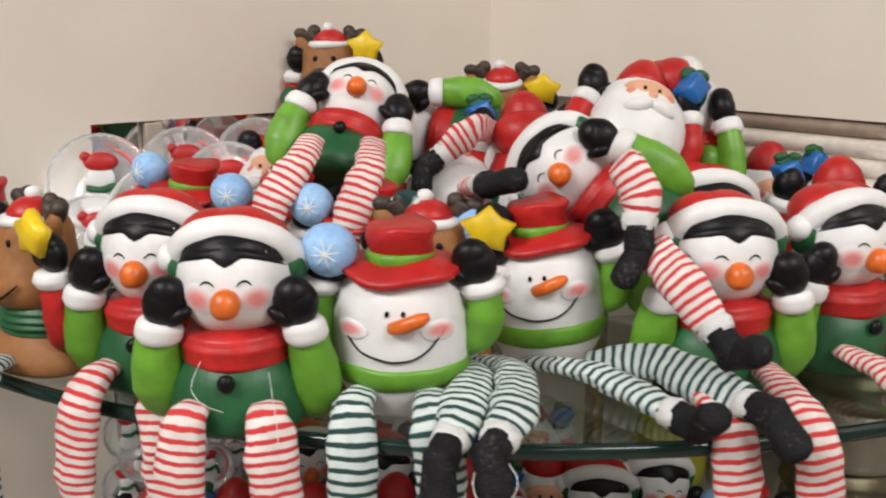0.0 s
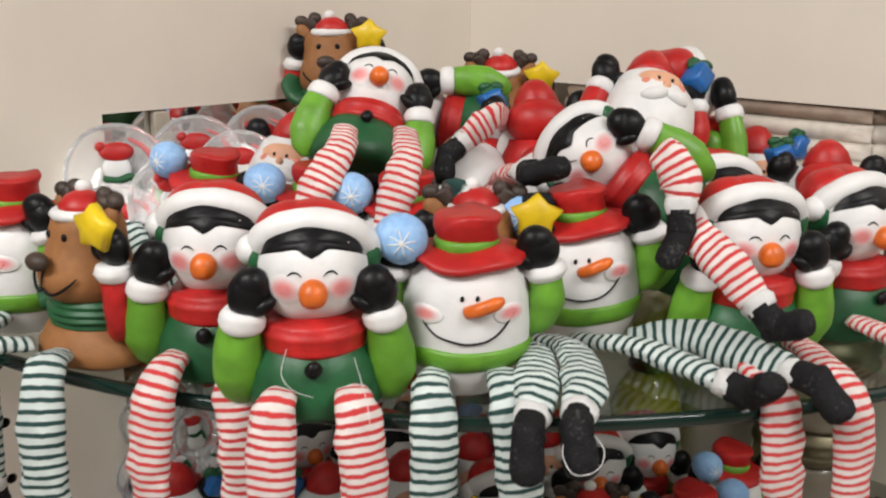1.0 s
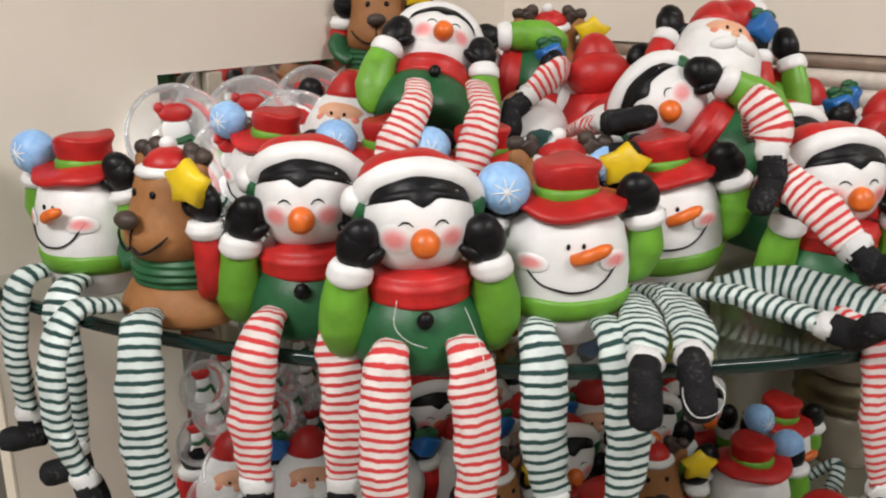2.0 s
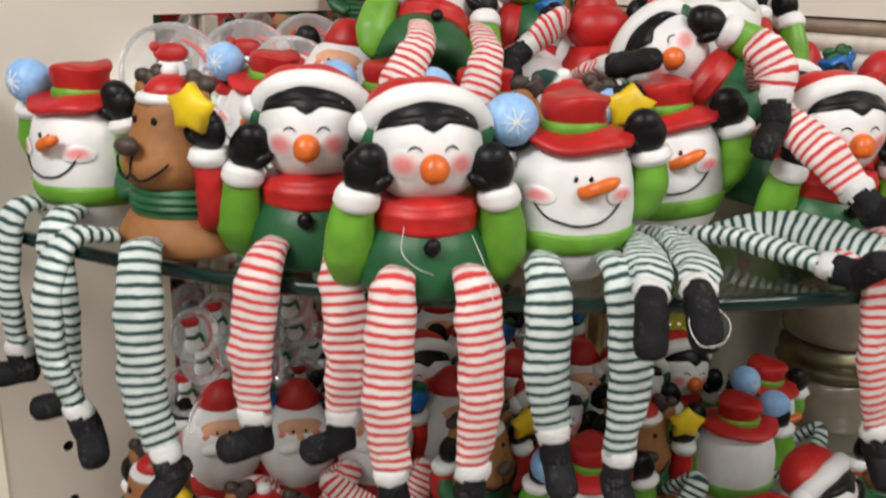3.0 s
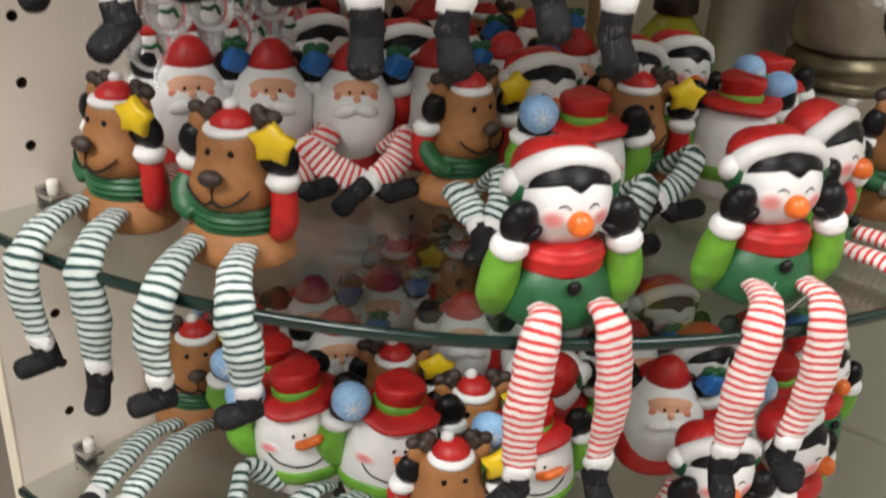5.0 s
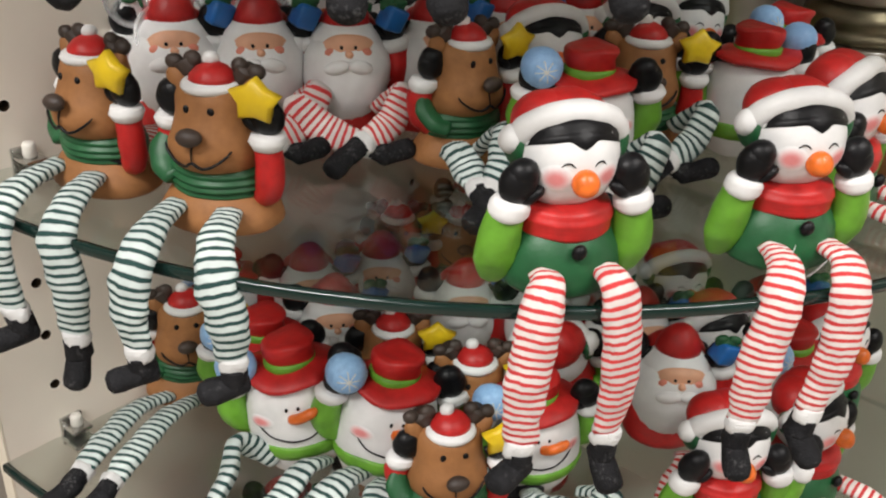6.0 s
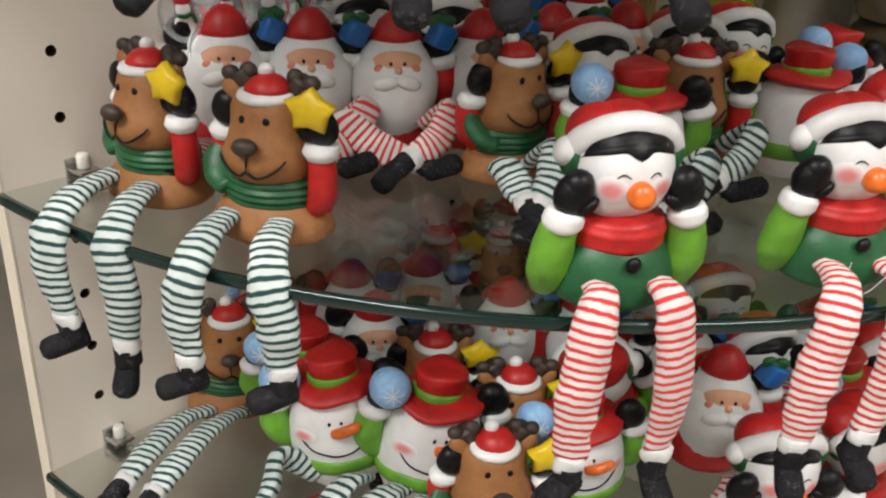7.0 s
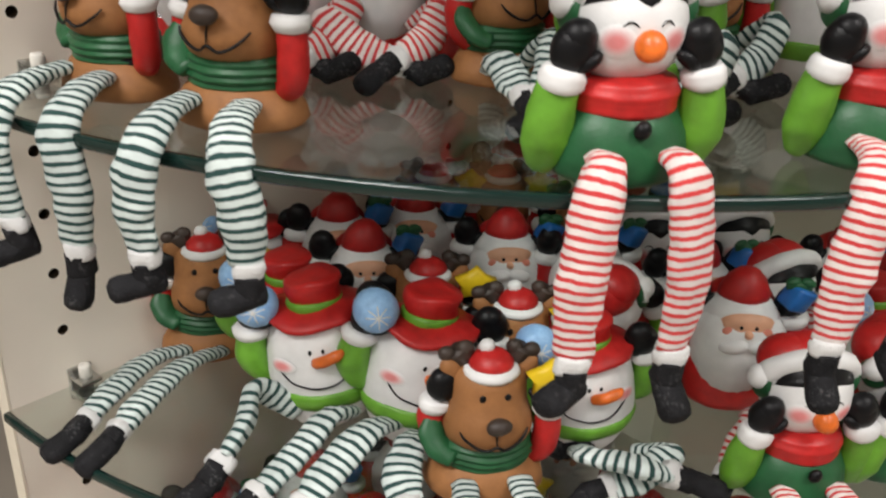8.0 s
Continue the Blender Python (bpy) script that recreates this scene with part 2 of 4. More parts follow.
def star(bm, c, r, thick, mi, rot=(0, 0, 0)):
    q = Euler([radians(a) for a in rot]).to_matrix()
    ring = []
    for i in range(10):
        a = math.pi / 2 + i * math.pi / 5
        k = r if i % 2 == 0 else r * 0.66
        ring.append((k * math.cos(a), k * math.sin(a)))
    layers = []
    for y, s in ((-thick, 0.82), (-thick * 0.5, 1.0), (thick * 0.5, 1.0), (thick, 0.82)):
        layers.append([bm.verts.new(q @ Vector((x * s, y, z * s)) + Vector(c)) for x, z in ring])
    for a, b in zip(layers, layers[1:]):
        for i in range(10):
            j = (i + 1) % 10
            bm.faces.new((a[i], a[j], b[j], b[i])).material_index = mi
    for row, y in ((layers[0], -thick * 1.25), (layers[-1], thick * 1.25)):
        mid = bm.verts.new(q @ Vector((0, y, 0)) + Vector(c))
        for i in range(10):
            bm.faces.new((row[i], row[(i + 1) % 10], mid)).material_index = mi


def on_surface(c, r, ax, az, lift=0.0):
    """A point on an ellipsoid's front (-y), ax and az degrees from its middle, and its outward turn."""
    a, e = radians(ax), radians(az)
    d = Vector((math.sin(a) * math.cos(e), -math.cos(a) * math.cos(e), math.sin(e)))
    k = 1 / math.sqrt(sum((d[i] / r[i]) ** 2 for i in range(3)))
    return Vector(c) + d * (k + lift)


def patch(bm, c, r, ax, az, wx, wz, mi, lift=0.0012, shape=None, n=16, bend=0.0):
    """A painted patch that follows an ellipsoid, a hair above it; shape(u) scales its rim; U runs from middle to rim."""
    uv = bm.loops.layers.uv.verify()
    rows = []
    for ring in (0.35, 0.7, 1.0):
        row = []
        for i in range(n):
            u = 2 * math.pi * i / n
            s = ring * (shape(u) if shape else 1.0)
            a = wx * s * math.cos(u)
            row.append(bm.verts.new(on_surface(c, r, ax + a, az + wz * s * math.sin(u) - bend * a * a, lift if ring < 1 else lift * 0.15)))
        rows.append((ring, row))
    mid = bm.verts.new(on_surface(c, r, ax, az, lift))
    faces = []
    for i in range(n):
        j = (i + 1) % n
        f = bm.faces.new((mid, rows[0][1][i], rows[0][1][j]))
        for lp, u in zip(f.loops, (0, 0.35, 0.35)):
            lp[uv].uv = (u, 0)
        faces.append(f)
        for (ra, a), (rb, b) in zip(rows, rows[1:]):
            f = bm.faces.new((a[i], b[i], b[j], a[j]))
            for lp, u in zip(f.loops, (ra, rb, rb, ra)):
                lp[uv].uv = (u, 0)
            faces.append(f)
    for f in faces:
        f.material_index = mi


def stroke(bm, c, r, angles, width, mi):
    """A painted line over an ellipsoid, through (ax, az) angles."""
    tube(bm, [on_surface(c, r, a, e, 0.0002) for a, e in angles], [width * 0.6] + [width] * (len(angles) - 2) + [width * 0.6], mi, seg=5, n=3)


# ---- figurine bodies: seat at z = 0, face towards -y ----
def mitt(bm, c, s=1.0, rot=(0, 0, 0)):
    ell(bm, c, (0.0145 * s, 0.0115 * s, 0.0165 * s), K, rot, 14, 10)
    q = Euler([radians(a) for a in rot]).to_matrix()
    sx = 1 if c[0] < 0 else -1
    ell(bm, Vector(c) + q @ Vector((sx * 0.0122 * s, -0.004 * s, -0.003 * s)), (0.0056 * s, 0.006 * s, 0.0098 * s), K, (rot[0], rot[1] + sx * 34, rot[2]), 10, 8)
    ell(bm, Vector(c) + q @ Vector((sx * -0.001 * s, -0.001, 0.006 * s)), (0.0125 * s, 0.0105 * s, 0.0125 * s), K, rot, 12, 8)


def leg_into(bm, pts, mi):
    """A flat sewn stocking leg from hip to ankle: gathered seam at the hip, cuff at the ankle."""
    n = len(pts)
    tube(bm, pts, [0.0105] + [0.0132] + [0.0158] * (n - 3) + [0.0118], mi, seg=18, n=10, flat=0.5, crease=0.22)
    e = Vector(pts[-1])
    d = (e - Vector(pts[-2])).normalized()
    tube(bm, [e - d * 0.002, e + d * 0.003, e + d * 0.01], [0.0112, 0.0122, 0.0108], CF, seg=14, n=3, crease=0.3, flat=0.8)


def boot_into(bm, pts, turn, pitch):
    """A felt boot at the ankle: short shaft and a long blunt foot with a flat sole; turn and pitch set where its toe points."""
    e = Vector(pts[-1])
    d = (e - Vector(pts[-2])).normalized()
    t, p = radians(turn), radians(pitch)
    f = Vector((math.sin(t) * math.cos(p), -math.cos(t) * math.cos(p), -math.sin(p)))
    a = e + d * 0.007
    tube(bm, [a, a + d * 0.008, a + d * 0.016, a + d * 0.021], [0.0102, 0.0104, 0.0108, 0.006], BT, seg=14, n=4, crease=0.14)
    h = a + d * 0.0175
    tube(bm, [h - f * 0.011, h - f * 0.008, h + f * 0.004, h + f * 0.018, h + f * 0.025, h + f * 0.0285],
         [0.0045, 0.0092, 0.0104, 0.0114, 0.0098, 0.0045], BT, seg=14, n=5, crease=0.12, flat=0.86)


def penguin_body(bm):
    lathe(bm, [(0.03, 0.0), (0.041, 0.001), (0.0455, 0.006), (0.0455, 0.015), (0.0425, 0.03), (0.035, 0.043), (0.024, 0.05)], G, 28, sy=0.84)
    # ribbed neck scarf
    lathe(bm, [(0.02, 0.041)] + [(0.0322 + 0.003 * math.sin(math.pi * (k + 0.5) / 13) + (0.0006 if k % 6 in (1, 2) else -0.0004), 0.0415 + 0.0205 * k / 12) for k in range(13)] + [(0.02, 0.064)], R, 28, sy=0.92)
    hc, hr = (0, 0.004, 0.0915), (0.0378, 0.0325, 0.037)
    ell(bm, hc, hr, W, seg=30, rings=20)
    # black brow band with a point over the beak
    patch(bm, hc, hr, 0, 46, 94, 21, K, 0.0016, lambda u: 1.0 if math.sin(u) > 0 else 1.0 - 0.5 * math.sin(math.pi * min(1, abs(math.cos(u)) * 1.05)) * abs(math.sin(u)), 56, 0.0034)
    for s in (-1, 1):
        patch(bm, hc, hr, s * 33, -9, 21, 17, PK, 0.0006, None, 20)
        stroke(bm, hc, hr, [(s * 12, 6), (s * 17, 10), (s * 23, 10), (s * 28, 6)], 0.0006, K)
        # dark green earmuff under the cap
        ell(bm, (s * 0.0372, 0.007, 0.098), (0.008, 0.0125, 0.0145), G, (0, s * 8, 0), 14, 10)
        # wing-like sleeve: pointed low elbow, broad flat forearm up to the cuff
        ell(bm, (s * 0.034, 0.003, 0.034), (0.014, 0.015, 0.019), L, (0, s * 20, 0), 14, 10)
        tube(bm, [(s * 0.047, -0.002, 0.002), (s * 0.049, -0.005, 0.01), (s * 0.0505, -0.009, 0.025), (s * 0.0495, -0.012, 0.043), (s * 0.0465, -0.014, 0.061)],
             [0.0035, 0.0115, 0.0162, 0.0158, 0.013], L, seg=16, n=5, flat=0.66)
        tube(bm, [(s * 0.0465, -0.014, 0.058), (s * 0.046, -0.0145, 0.061), (s * 0.045, -0.0148, 0.0665), (s * 0.0442, -0.015, 0.07)], [0.013, 0.0148, 0.0146, 0.0125], W, seg=16, n=3, crease=0.05, flat=0.82)
        mitt(bm, (s * 0.041, -0.0155, 0.0815), 0.95, (0, s * -26, 0))
    ell(bm, on_surface(hc, hr, 0, -10, 0.003), (0.0096, 0.0102, 0.0088), O, (16, 0, 0), 16, 10, taper=0.12)
    ell(bm, (0, -0.0365, 0.038), (0.0058, 0.0042, 0.0058), K, seg=12, rings=8)
    # cap: white roll arched over the brow from ear to ear, red crown behind, bobble at the side
    arch = [(-0.0372 * math.cos(a), 0.01 - 0.0165 * math.sin(a), 0.099 + 0.0255 * math.sin(a)) for a in [radians(d) for d in range(-12, 193, 12)]]
    tube(bm, arch, [0.0068] + [0.0092] * (len(arch) - 2) + [0.0068], W, seg=12, n=2, crease=0.06)
    ell(bm, (0, 0.0145, 0.108), (0.0352, 0.026, 0.0262), R, (-16, 0, 0), 28, 16)
    ell(bm, (-0.0185, 0.0145, 0.115), (0.0215, 0.021, 0.0172), R, (0, -30, 0), 20, 12)
    ell(bm, (-0.041, 0.006, 0.1035), (0.0102, 0.0102, 0.01), W, seg=14, rings=10)


def snowman_body(bm):
    lathe(bm, [(0.018, 0.0), (0.026, 0.001), (0.031, 0.006), (0.038, 0.02), (0.0425, 0.036), (0.0435, 0.052), (0.042, 0.07), (0.0385, 0.086), (0.031, 0.096), (0.014, 0.1)], W, 32, sy=0.88)
    lathe(bm, [(0.036, 0.0225), (0.0395, 0.0235), (0.0425, 0.029), (0.0445, 0.037), (0.0425, 0.0395)], L, 32, sy=0.89)
    fc, fr = (0, 0, 0.056), (0.0437, 0.0386, 0.0655)
    for s in (-1, 1):
        patch(bm, fc, fr, s * 42, 13, 17, 9, PK, 0.0009, None, 20)
        ell(bm, on_surface(fc, fr, s * 8, 31, 0), (0.0014, 0.001, 0.0022), K, seg=8, rings=6)
        # raised arm against the body
        tube(bm, [(s * 0.036, 0.002, 0.045), (s * 0.048, -0.001, 0.052), (s * 0.053, -0.003, 0.067), (s * 0.0515, -0.004, 0.086)], [0.009, 0.012, 0.0132, 0.0108], L, seg=14)
        tube(bm, [(s * 0.052, -0.004, 0.083), (s * 0.051, -0.0045, 0.088), (s * 0.05, -0.005, 0.093)], [0.0122, 0.0146, 0.0122], W, seg=14, n=3, crease=0.05)
        mitt(bm, (s * 0.046, -0.006, 0.104), 0.95, (0, s * -25, 0))
    stroke(bm, fc, fr, [(-46, 10), (-41, 1), (-30, -8), (-14, -13), (4, -14), (20, -11), (34, -1), (43, 10), (46, 15)], 0.0008, K)
    stroke(bm, fc, fr, [(42, 14), (46, 15), (50, 14)], 0.0008, K)
    stroke(bm, fc, fr, [(-42, 10), (-46, 10), (-50, 9)], 0.0008, K)
    p = on_surface(fc, fr, -3, 19, -0.001)
    tube(bm, [p, p + Vector((0.008, -0.005, 0.003)), p + Vector((0.018, -0.006, 0.008)), p + Vector((0.0225, -0.004, 0.0095))], [0.004, 0.005, 0.0046, 0.0025], O, seg=12, n=4)
    # top hat: wavy brim, crown, band
    v = lathe(bm, [(0.02, 0.095), (0.037, 0.0945), (0.041, 0.097), (0.0395, 0.1005), (0.028, 0.104), (0.021, 0.106)], R, 32, sy=0.92)
    for q in v:
        q.co.z += 0.007 * (abs(q.co.x) / 0.045) ** 2 - 0.002 * (q.co.y < -0.02) + 0.0015 * math.sin(q.co.x * 120)
    lathe(bm, [(0.02, 0.102), (0.0213, 0.104), (0.0217, 0.1095), (0.0205, 0.1115)], L, 28)
    v = lathe(bm, [(0.019, 0.109), (0.02, 0.1115), (0.0208, 0.12), (0.0222, 0.1265), (0.0208, 0.129), (0.011, 0.1278)], R, 28)
    for q in v:
        q.co.x += 0.0014 * math.sin(q.co.z * 300)
        q.co.z += 0.0015 * math.sin(q.co.x * 160 + 1)
    # snowball held up beside the hat
    ell(bm, (-0.0425, -0.012, 0.1125), (0.0175, 0.0165, 0.0178), S, seg=18, rings=12)
    for k in range(4):
        a = math.pi * k / 4 + 0.2
        d = Vector((math.cos(a), 0, math.sin(a)))
        e = Vector((-0.0425, -0.0284, 0.1125))
        tube(bm, [e - d * 0.009 + Vector((0, 0.002, 0)), e, e + d * 0.009 + Vector((0, 0.002, 0))], [0.0005, 0.0006, 0.0005], W, seg=5, n=3)


def reindeer_body(bm):
    lathe(bm, [(0.03, 0.0), (0.044, 0.001), (0.0475, 0.005), (0.046, 0.014), (0.039, 0.026), (0.029, 0.036)], B, 30, sy=0.85)
    # ribbed scarf
    lathe(bm, [(0.024, 0.028)] + [(0.0325 + 0.0035 * math.sin(math.pi * min(1, (k + 0.6) / 16)) + (0.0016 if k % 4 in (1, 2) else -0.0008), 0.0285 + 0.0245 * k / 16) for k in range(17)] + [(0.02, 0.055)], G, 30, sy=0.87)
    prof = [(0.012, 0.044), (0.026, 0.048), (0.0325, 0.055), (0.0345, 0.064), (0.034, 0.074), (0.031, 0.085), (0.0295, 0.096), (0.029, 0.107), (0.0262, 0.116), (0.017, 0.122), (0.006, 0.124)]
    v = lathe(bm, prof, B, 30, sy=0.88)
    for q in v:
        k = math.exp(-(((q.co.z - 0.072) / 0.02) ** 2))
        if q.co.y < 0:
            q.co.y *= 1 + 0.32 * k
    mc, mr = (0, -0.006, 0.068), (0.0345, 0.0345, 0.03)
    ell(bm, (0, -0.042, 0.0865), (0.0098, 0.007, 0.0072), A, seg=16, rings=10)
    stroke(bm, mc, mr, [(0, 26), (0, 10), (0, -4)], 0.0008, K)
    stroke(bm, mc, mr, [(-48, 10), (-40, 1), (-26, -9), (-12, -12), (0, -4), (12, -12), (26, -9), (40, 1), (48, 10)], 0.0012, K)
    hc, hr = (0, 0, 0.1), (0.0298, 0.0262, 0.034)
    for s in (-1, 1):
        ell(bm, on_surface(hc, hr, s * 20, 5, 0.0), (0.0029, 0.0018, 0.0034), K, seg=10, rings=8)
        ell(bm, (s * 0.0288, 0.0, 0.115), (0.0078, 0.0055, 0.0125), B, (0, s * 24, 0), 12, 8)
        # stubby two-lobed antler
        tube(bm, [(s * 0.015, 0.006, 0.116), (s * 0.021, 0.005, 0.125), (s * 0.026, 0.004, 0.132)], [0.007, 0.0088, 0.0085], A, seg=12)
        ell(bm, (s * 0.0185, 0.004, 0.133), (0.0068, 0.006, 0.0075), A, seg=10, rings=8)
        ell(bm, (s * 0.032, 0.003, 0.13), (0.0066, 0.006, 0.0068), A, seg=10, rings=8)
    tube(bm, [(0.03, 0.0, 0.026), (0.041, -0.007, 0.034), (0.0455, -0.011, 0.054), (0.0455, -0.012, 0.078)], [0.008, 0.0105, 0.0112, 0.0098], R, seg=14)
    tube(bm, [(0.0455, -0.012, 0.075), (0.0455, -0.0125, 0.081), (0.0455, -0.013, 0.087)], [0.0112, 0.0136, 0.0116], W, seg=14, n=3, crease=0.05)
    mitt(bm, (0.0445, -0.011, 0.1), 0.9, (0, -10, 0))
    tube(bm, [(-0.03, 0.006, 0.034), (-0.039, 0.008, 0.046), (-0.042, 0.007, 0.064), (-0.04, 0.005, 0.077)], [0.008, 0.0105, 0.0112, 0.0098], R, seg=14)
    tube(bm, [(-0.0402, 0.005, 0.074), (-0.0398, 0.0045, 0.08), (-0.0388, 0.004, 0.086)], [0.0108, 0.0132, 0.0112], W, seg=14, n=3, crease=0.05)
    mitt(bm, (-0.035, 0.001, 0.1), 0.9, (0, 12, 0))
    # end of the scarf thrown over the shoulder
    tube(bm, [(-0.026, -0.02, 0.04), (-0.037, -0.012, 0.046), (-0.0425, -0.004, 0.058), (-0.041, 0.001, 0.07)], [0.009, 0.0115, 0.0108, 0.006], G, seg=12, n=4, flat=0.6, crease=0.08)
    star(bm, (0.0415, -0.021, 0.116), 0.0195, 0.0055, Y, (0, 4, 2))
    # little cap
    lathe(bm, [(0.012, 0.113), (0.0198, 0.1145), (0.0215, 0.118), (0.02, 0.1215), (0.012, 0.123)], W, 20, sy=0.95, c=(0, -0.006, 0))
    lathe(bm, [(0.0175, 0.12), (0.0165, 0.126), (0.0115, 0.132), (0.006, 0.135)], R, 20, c=(0, -0.003, 0))
    ell(bm, (-0.003, 0.001, 0.1365), (0.0066, 0.0066, 0.0062), W, seg=12, rings=8)


def elder_body(bm):
    lathe(bm, [(0.025, 0.0), (0.036, 0.001), (0.04, 0.008), (0.041, 0.024), (0.04, 0.045), (0.036, 0.066), (0.03, 0.085)], R, 30, c=(0, 0.006, 0), sy=0.8)
    # broad beard, hair, face, moustache
    v = ell(bm, (0, -0.008, 0.062), (0.0405, 0.034, 0.05), W, seg=32, rings=20, taper=-0.17)
    for q in v:
        if q.co.y < 0.0:
            a = math.atan2(q.co.x, -q.co.y)
            q.co += Vector((math.sin(a), -math.cos(a), 0)) * 0.0007 * math.sin(a * 22 + q.co.z * 160)
    hc, hr = (0, -0.004, 0.092), (0.034, 0.0295, 0.027)
    ell(bm, hc, hr, W, seg=26, rings=16)
    patch(bm, hc, hr, 0, 6, 48, 26, P, 0.0036, None, 24)
    for s in (-1, 1):
        ell(bm, on_surface(hc, hr, s * 11, 8, 0.0038), (0.0016, 0.001, 0.002), K, seg=8, rings=6)
        ell(bm, on_surface(hc, hr, s * 27, -3, 0.0015), (0.007, 0.0035, 0.006), PB, seg=12, rings=8)
        ell(bm, (s * 0.0105, -0.039, 0.079), (0.0125, 0.0062, 0.0068), W, (0, s * 18, s * 18), 14, 10)
        sy = -0.004 if s > 0 else 0.004
        tube(bm, [(s * 0.036, 0.006, 0.04), (s * 0.046, 0.004, 0.05), (s * 0.0495, sy, 0.07), (s * 0.046, sy, 0.09)], [0.01, 0.0128, 0.0128, 0.0108], R, seg=14)
        tube(bm, [(s * 0.0465, sy, 0.087), (s * 0.045, sy, 0.093), (s * 0.044, sy, 0.098)], [0.0118, 0.0138, 0.0118], W, seg=14, n=3, crease=0.05)
        mitt(bm, (s * 0.041, sy, 0.11), 0.95, (0, s * -15, 0))
    ell(bm, on_surface(hc, hr, 0, -2, 0.0045), (0.004, 0.0042, 0.0038), P, seg=10, rings=8)
    # domed cap pulled over the hair, drawn to a soft point
    ell(bm, (0, 0.013, 0.1), (0.0305, 0.0225, 0.0235), R, (-10, 0, 0), 28, 16)
    lathe(bm, [(0.0225, 0.11), (0.0212, 0.119), (0.0165, 0.13), (0.0095, 0.1375), (0.004, 0.1395)], R, 24, c=(0, -0.001, 0), sy=0.95)
    # wrapped present in the mitt
    box(bm, -0.0105, 0.0105, -0.0105, 0.0105, -0.0115, 0.0115, pose(0.041, -0.013, 0.119, 8, 22, 25), BL, 0.0035)
    tube(bm, [(0.031, -0.012, 0.13), (0.041, -0.0145, 0.1315), (0.05, -0.012, 0.127)], [0.004, 0.0045, 0.004], G, seg=8, n=4)
    for dx in (-0.006, 0.006):
        ell(bm, (0.042 + dx, -0.014, 0.1345), (0.0068, 0.0042, 0.0048), G, (0, dx * 3000, 0), 10, 8)


BODIES = {"penguin": (penguin_body, RS), "snowman": (snowman_body, GS), "reindeer": (reindeer_body, GS), "elder": (elder_body, RS)}
NAMES = {"penguin": "penguin_figurine", "snowman": "snowman_figurine", "reindeer": "reindeer_figurine", "elder": "bearded_figurine"}
LOOKS = {
    "penguin": "glazed ceramic penguin in red cap and lime sleeves, red striped legs",
    "snowman": "glazed ceramic snowman in red top hat, green striped legs",
    "reindeer": "brown ceramic reindeer with yellow star, green striped legs",
    "elder": "ceramic white-bearded figure in red cap with blue present",
}


def hang(l=(0, 0, 0), r=(0, 0, 0), drop=0.102, lt=0, rt=0, lp=5, rp=5):
    """Legs over a shelf's edge; l and r shift the ankles, lt and rt turn the boots, lp and rp pitch them."""
    return ("hang", l, r, drop, lt, rt, lp, rp)


def hanging(spec, gap):
    _, l, r, drop, lt, rt, lp, rp = spec
    k = max(gap + 0.006, 0.049)
    res = []
    for s, sh, turn, pitch in ((-1, l, lt, lp), (1, r, rt, rp)):
        x = s * 0.023
        knee = (x + s * 0.004 + sh[0] * 0.35, -k, 0.001)
        ank = (x + s * 0.003 + sh[0], -k - 0.003 + sh[1], -drop + sh[2])
        mid = tuple(a * 0.5 + b * 0.5 + d for a, b, d in zip(knee, ank, (s * 0.0035, -0.003, 0)))
        res.append(([(x, -0.031, 0.021), (x + s * 0.002, -0.036 - (k - 0.036) * 0.55, 0.0185), knee, mid, ank], turn, pitch))
    return res


def forward(l=-14, r=16, n=0.085, z=0.013):
    """Legs lying flat before the seat, turned outwards by l and r degrees."""
    res = []
    for s, a in ((-1, l), (1, r)):
        a = radians(a)
        d = Vector((math.sin(a), -math.cos(a), 0))
        p = Vector((s * 0.022, -0.028, z))
        res.append(([p, p + d * 0.03 + Vector((0, 0, 0.006)), p + d * 0.06, p + d * n], math.degrees(a), -60))
    return res


def crossed():
    """Legs drawn up and crossed before the belly."""
    return [([(-0.028, -0.03, 0.034), (-0.05, -0.052, 0.05), (-0.022, -0.064, 0.026), (0.012, -0.07, 0.013)], 60, -30),
            ([(0.028, -0.03, 0.034), (0.052, -0.05, 0.06), (0.036, -0.064, 0.032), (0.014, -0.076, 0.02)], -40, 20)]


def edge_gap(at, yaw):
    """How far the shelf's round edge lies before a seat, along its facing."""
    d = Vector((math.sin(radians(yaw)), -math.cos(radians(yaw))))
    p = Vector((at[0] - CX, at[1] - CY))
    b = p.dot(d)
    return -b + math.sqrt(max(0.0, b * b - p.length_squared + RAD * RAD))


shared = {}
BUILD = {"penguin": (1.0, 1.02, 1.03), "snowman": (1.06, 1.04, 0.985), "reindeer": (1.07, 1.0, 0.945), "elder": (1.04, 1.0, 1.0)}


def stretch(bm, kind):
    """Stouter or slimmer, as that kind is cast."""
    k = BUILD[kind]
    for v in bm.verts:
        v.co += noise.noise_vector(v.co * 75) * 0.0008 + noise.noise_vector(v.co * 28) * 0.0011
        v.co = Vector((v.co.x * k[0], v.co.y * k[1], v.co.z * k[2]))


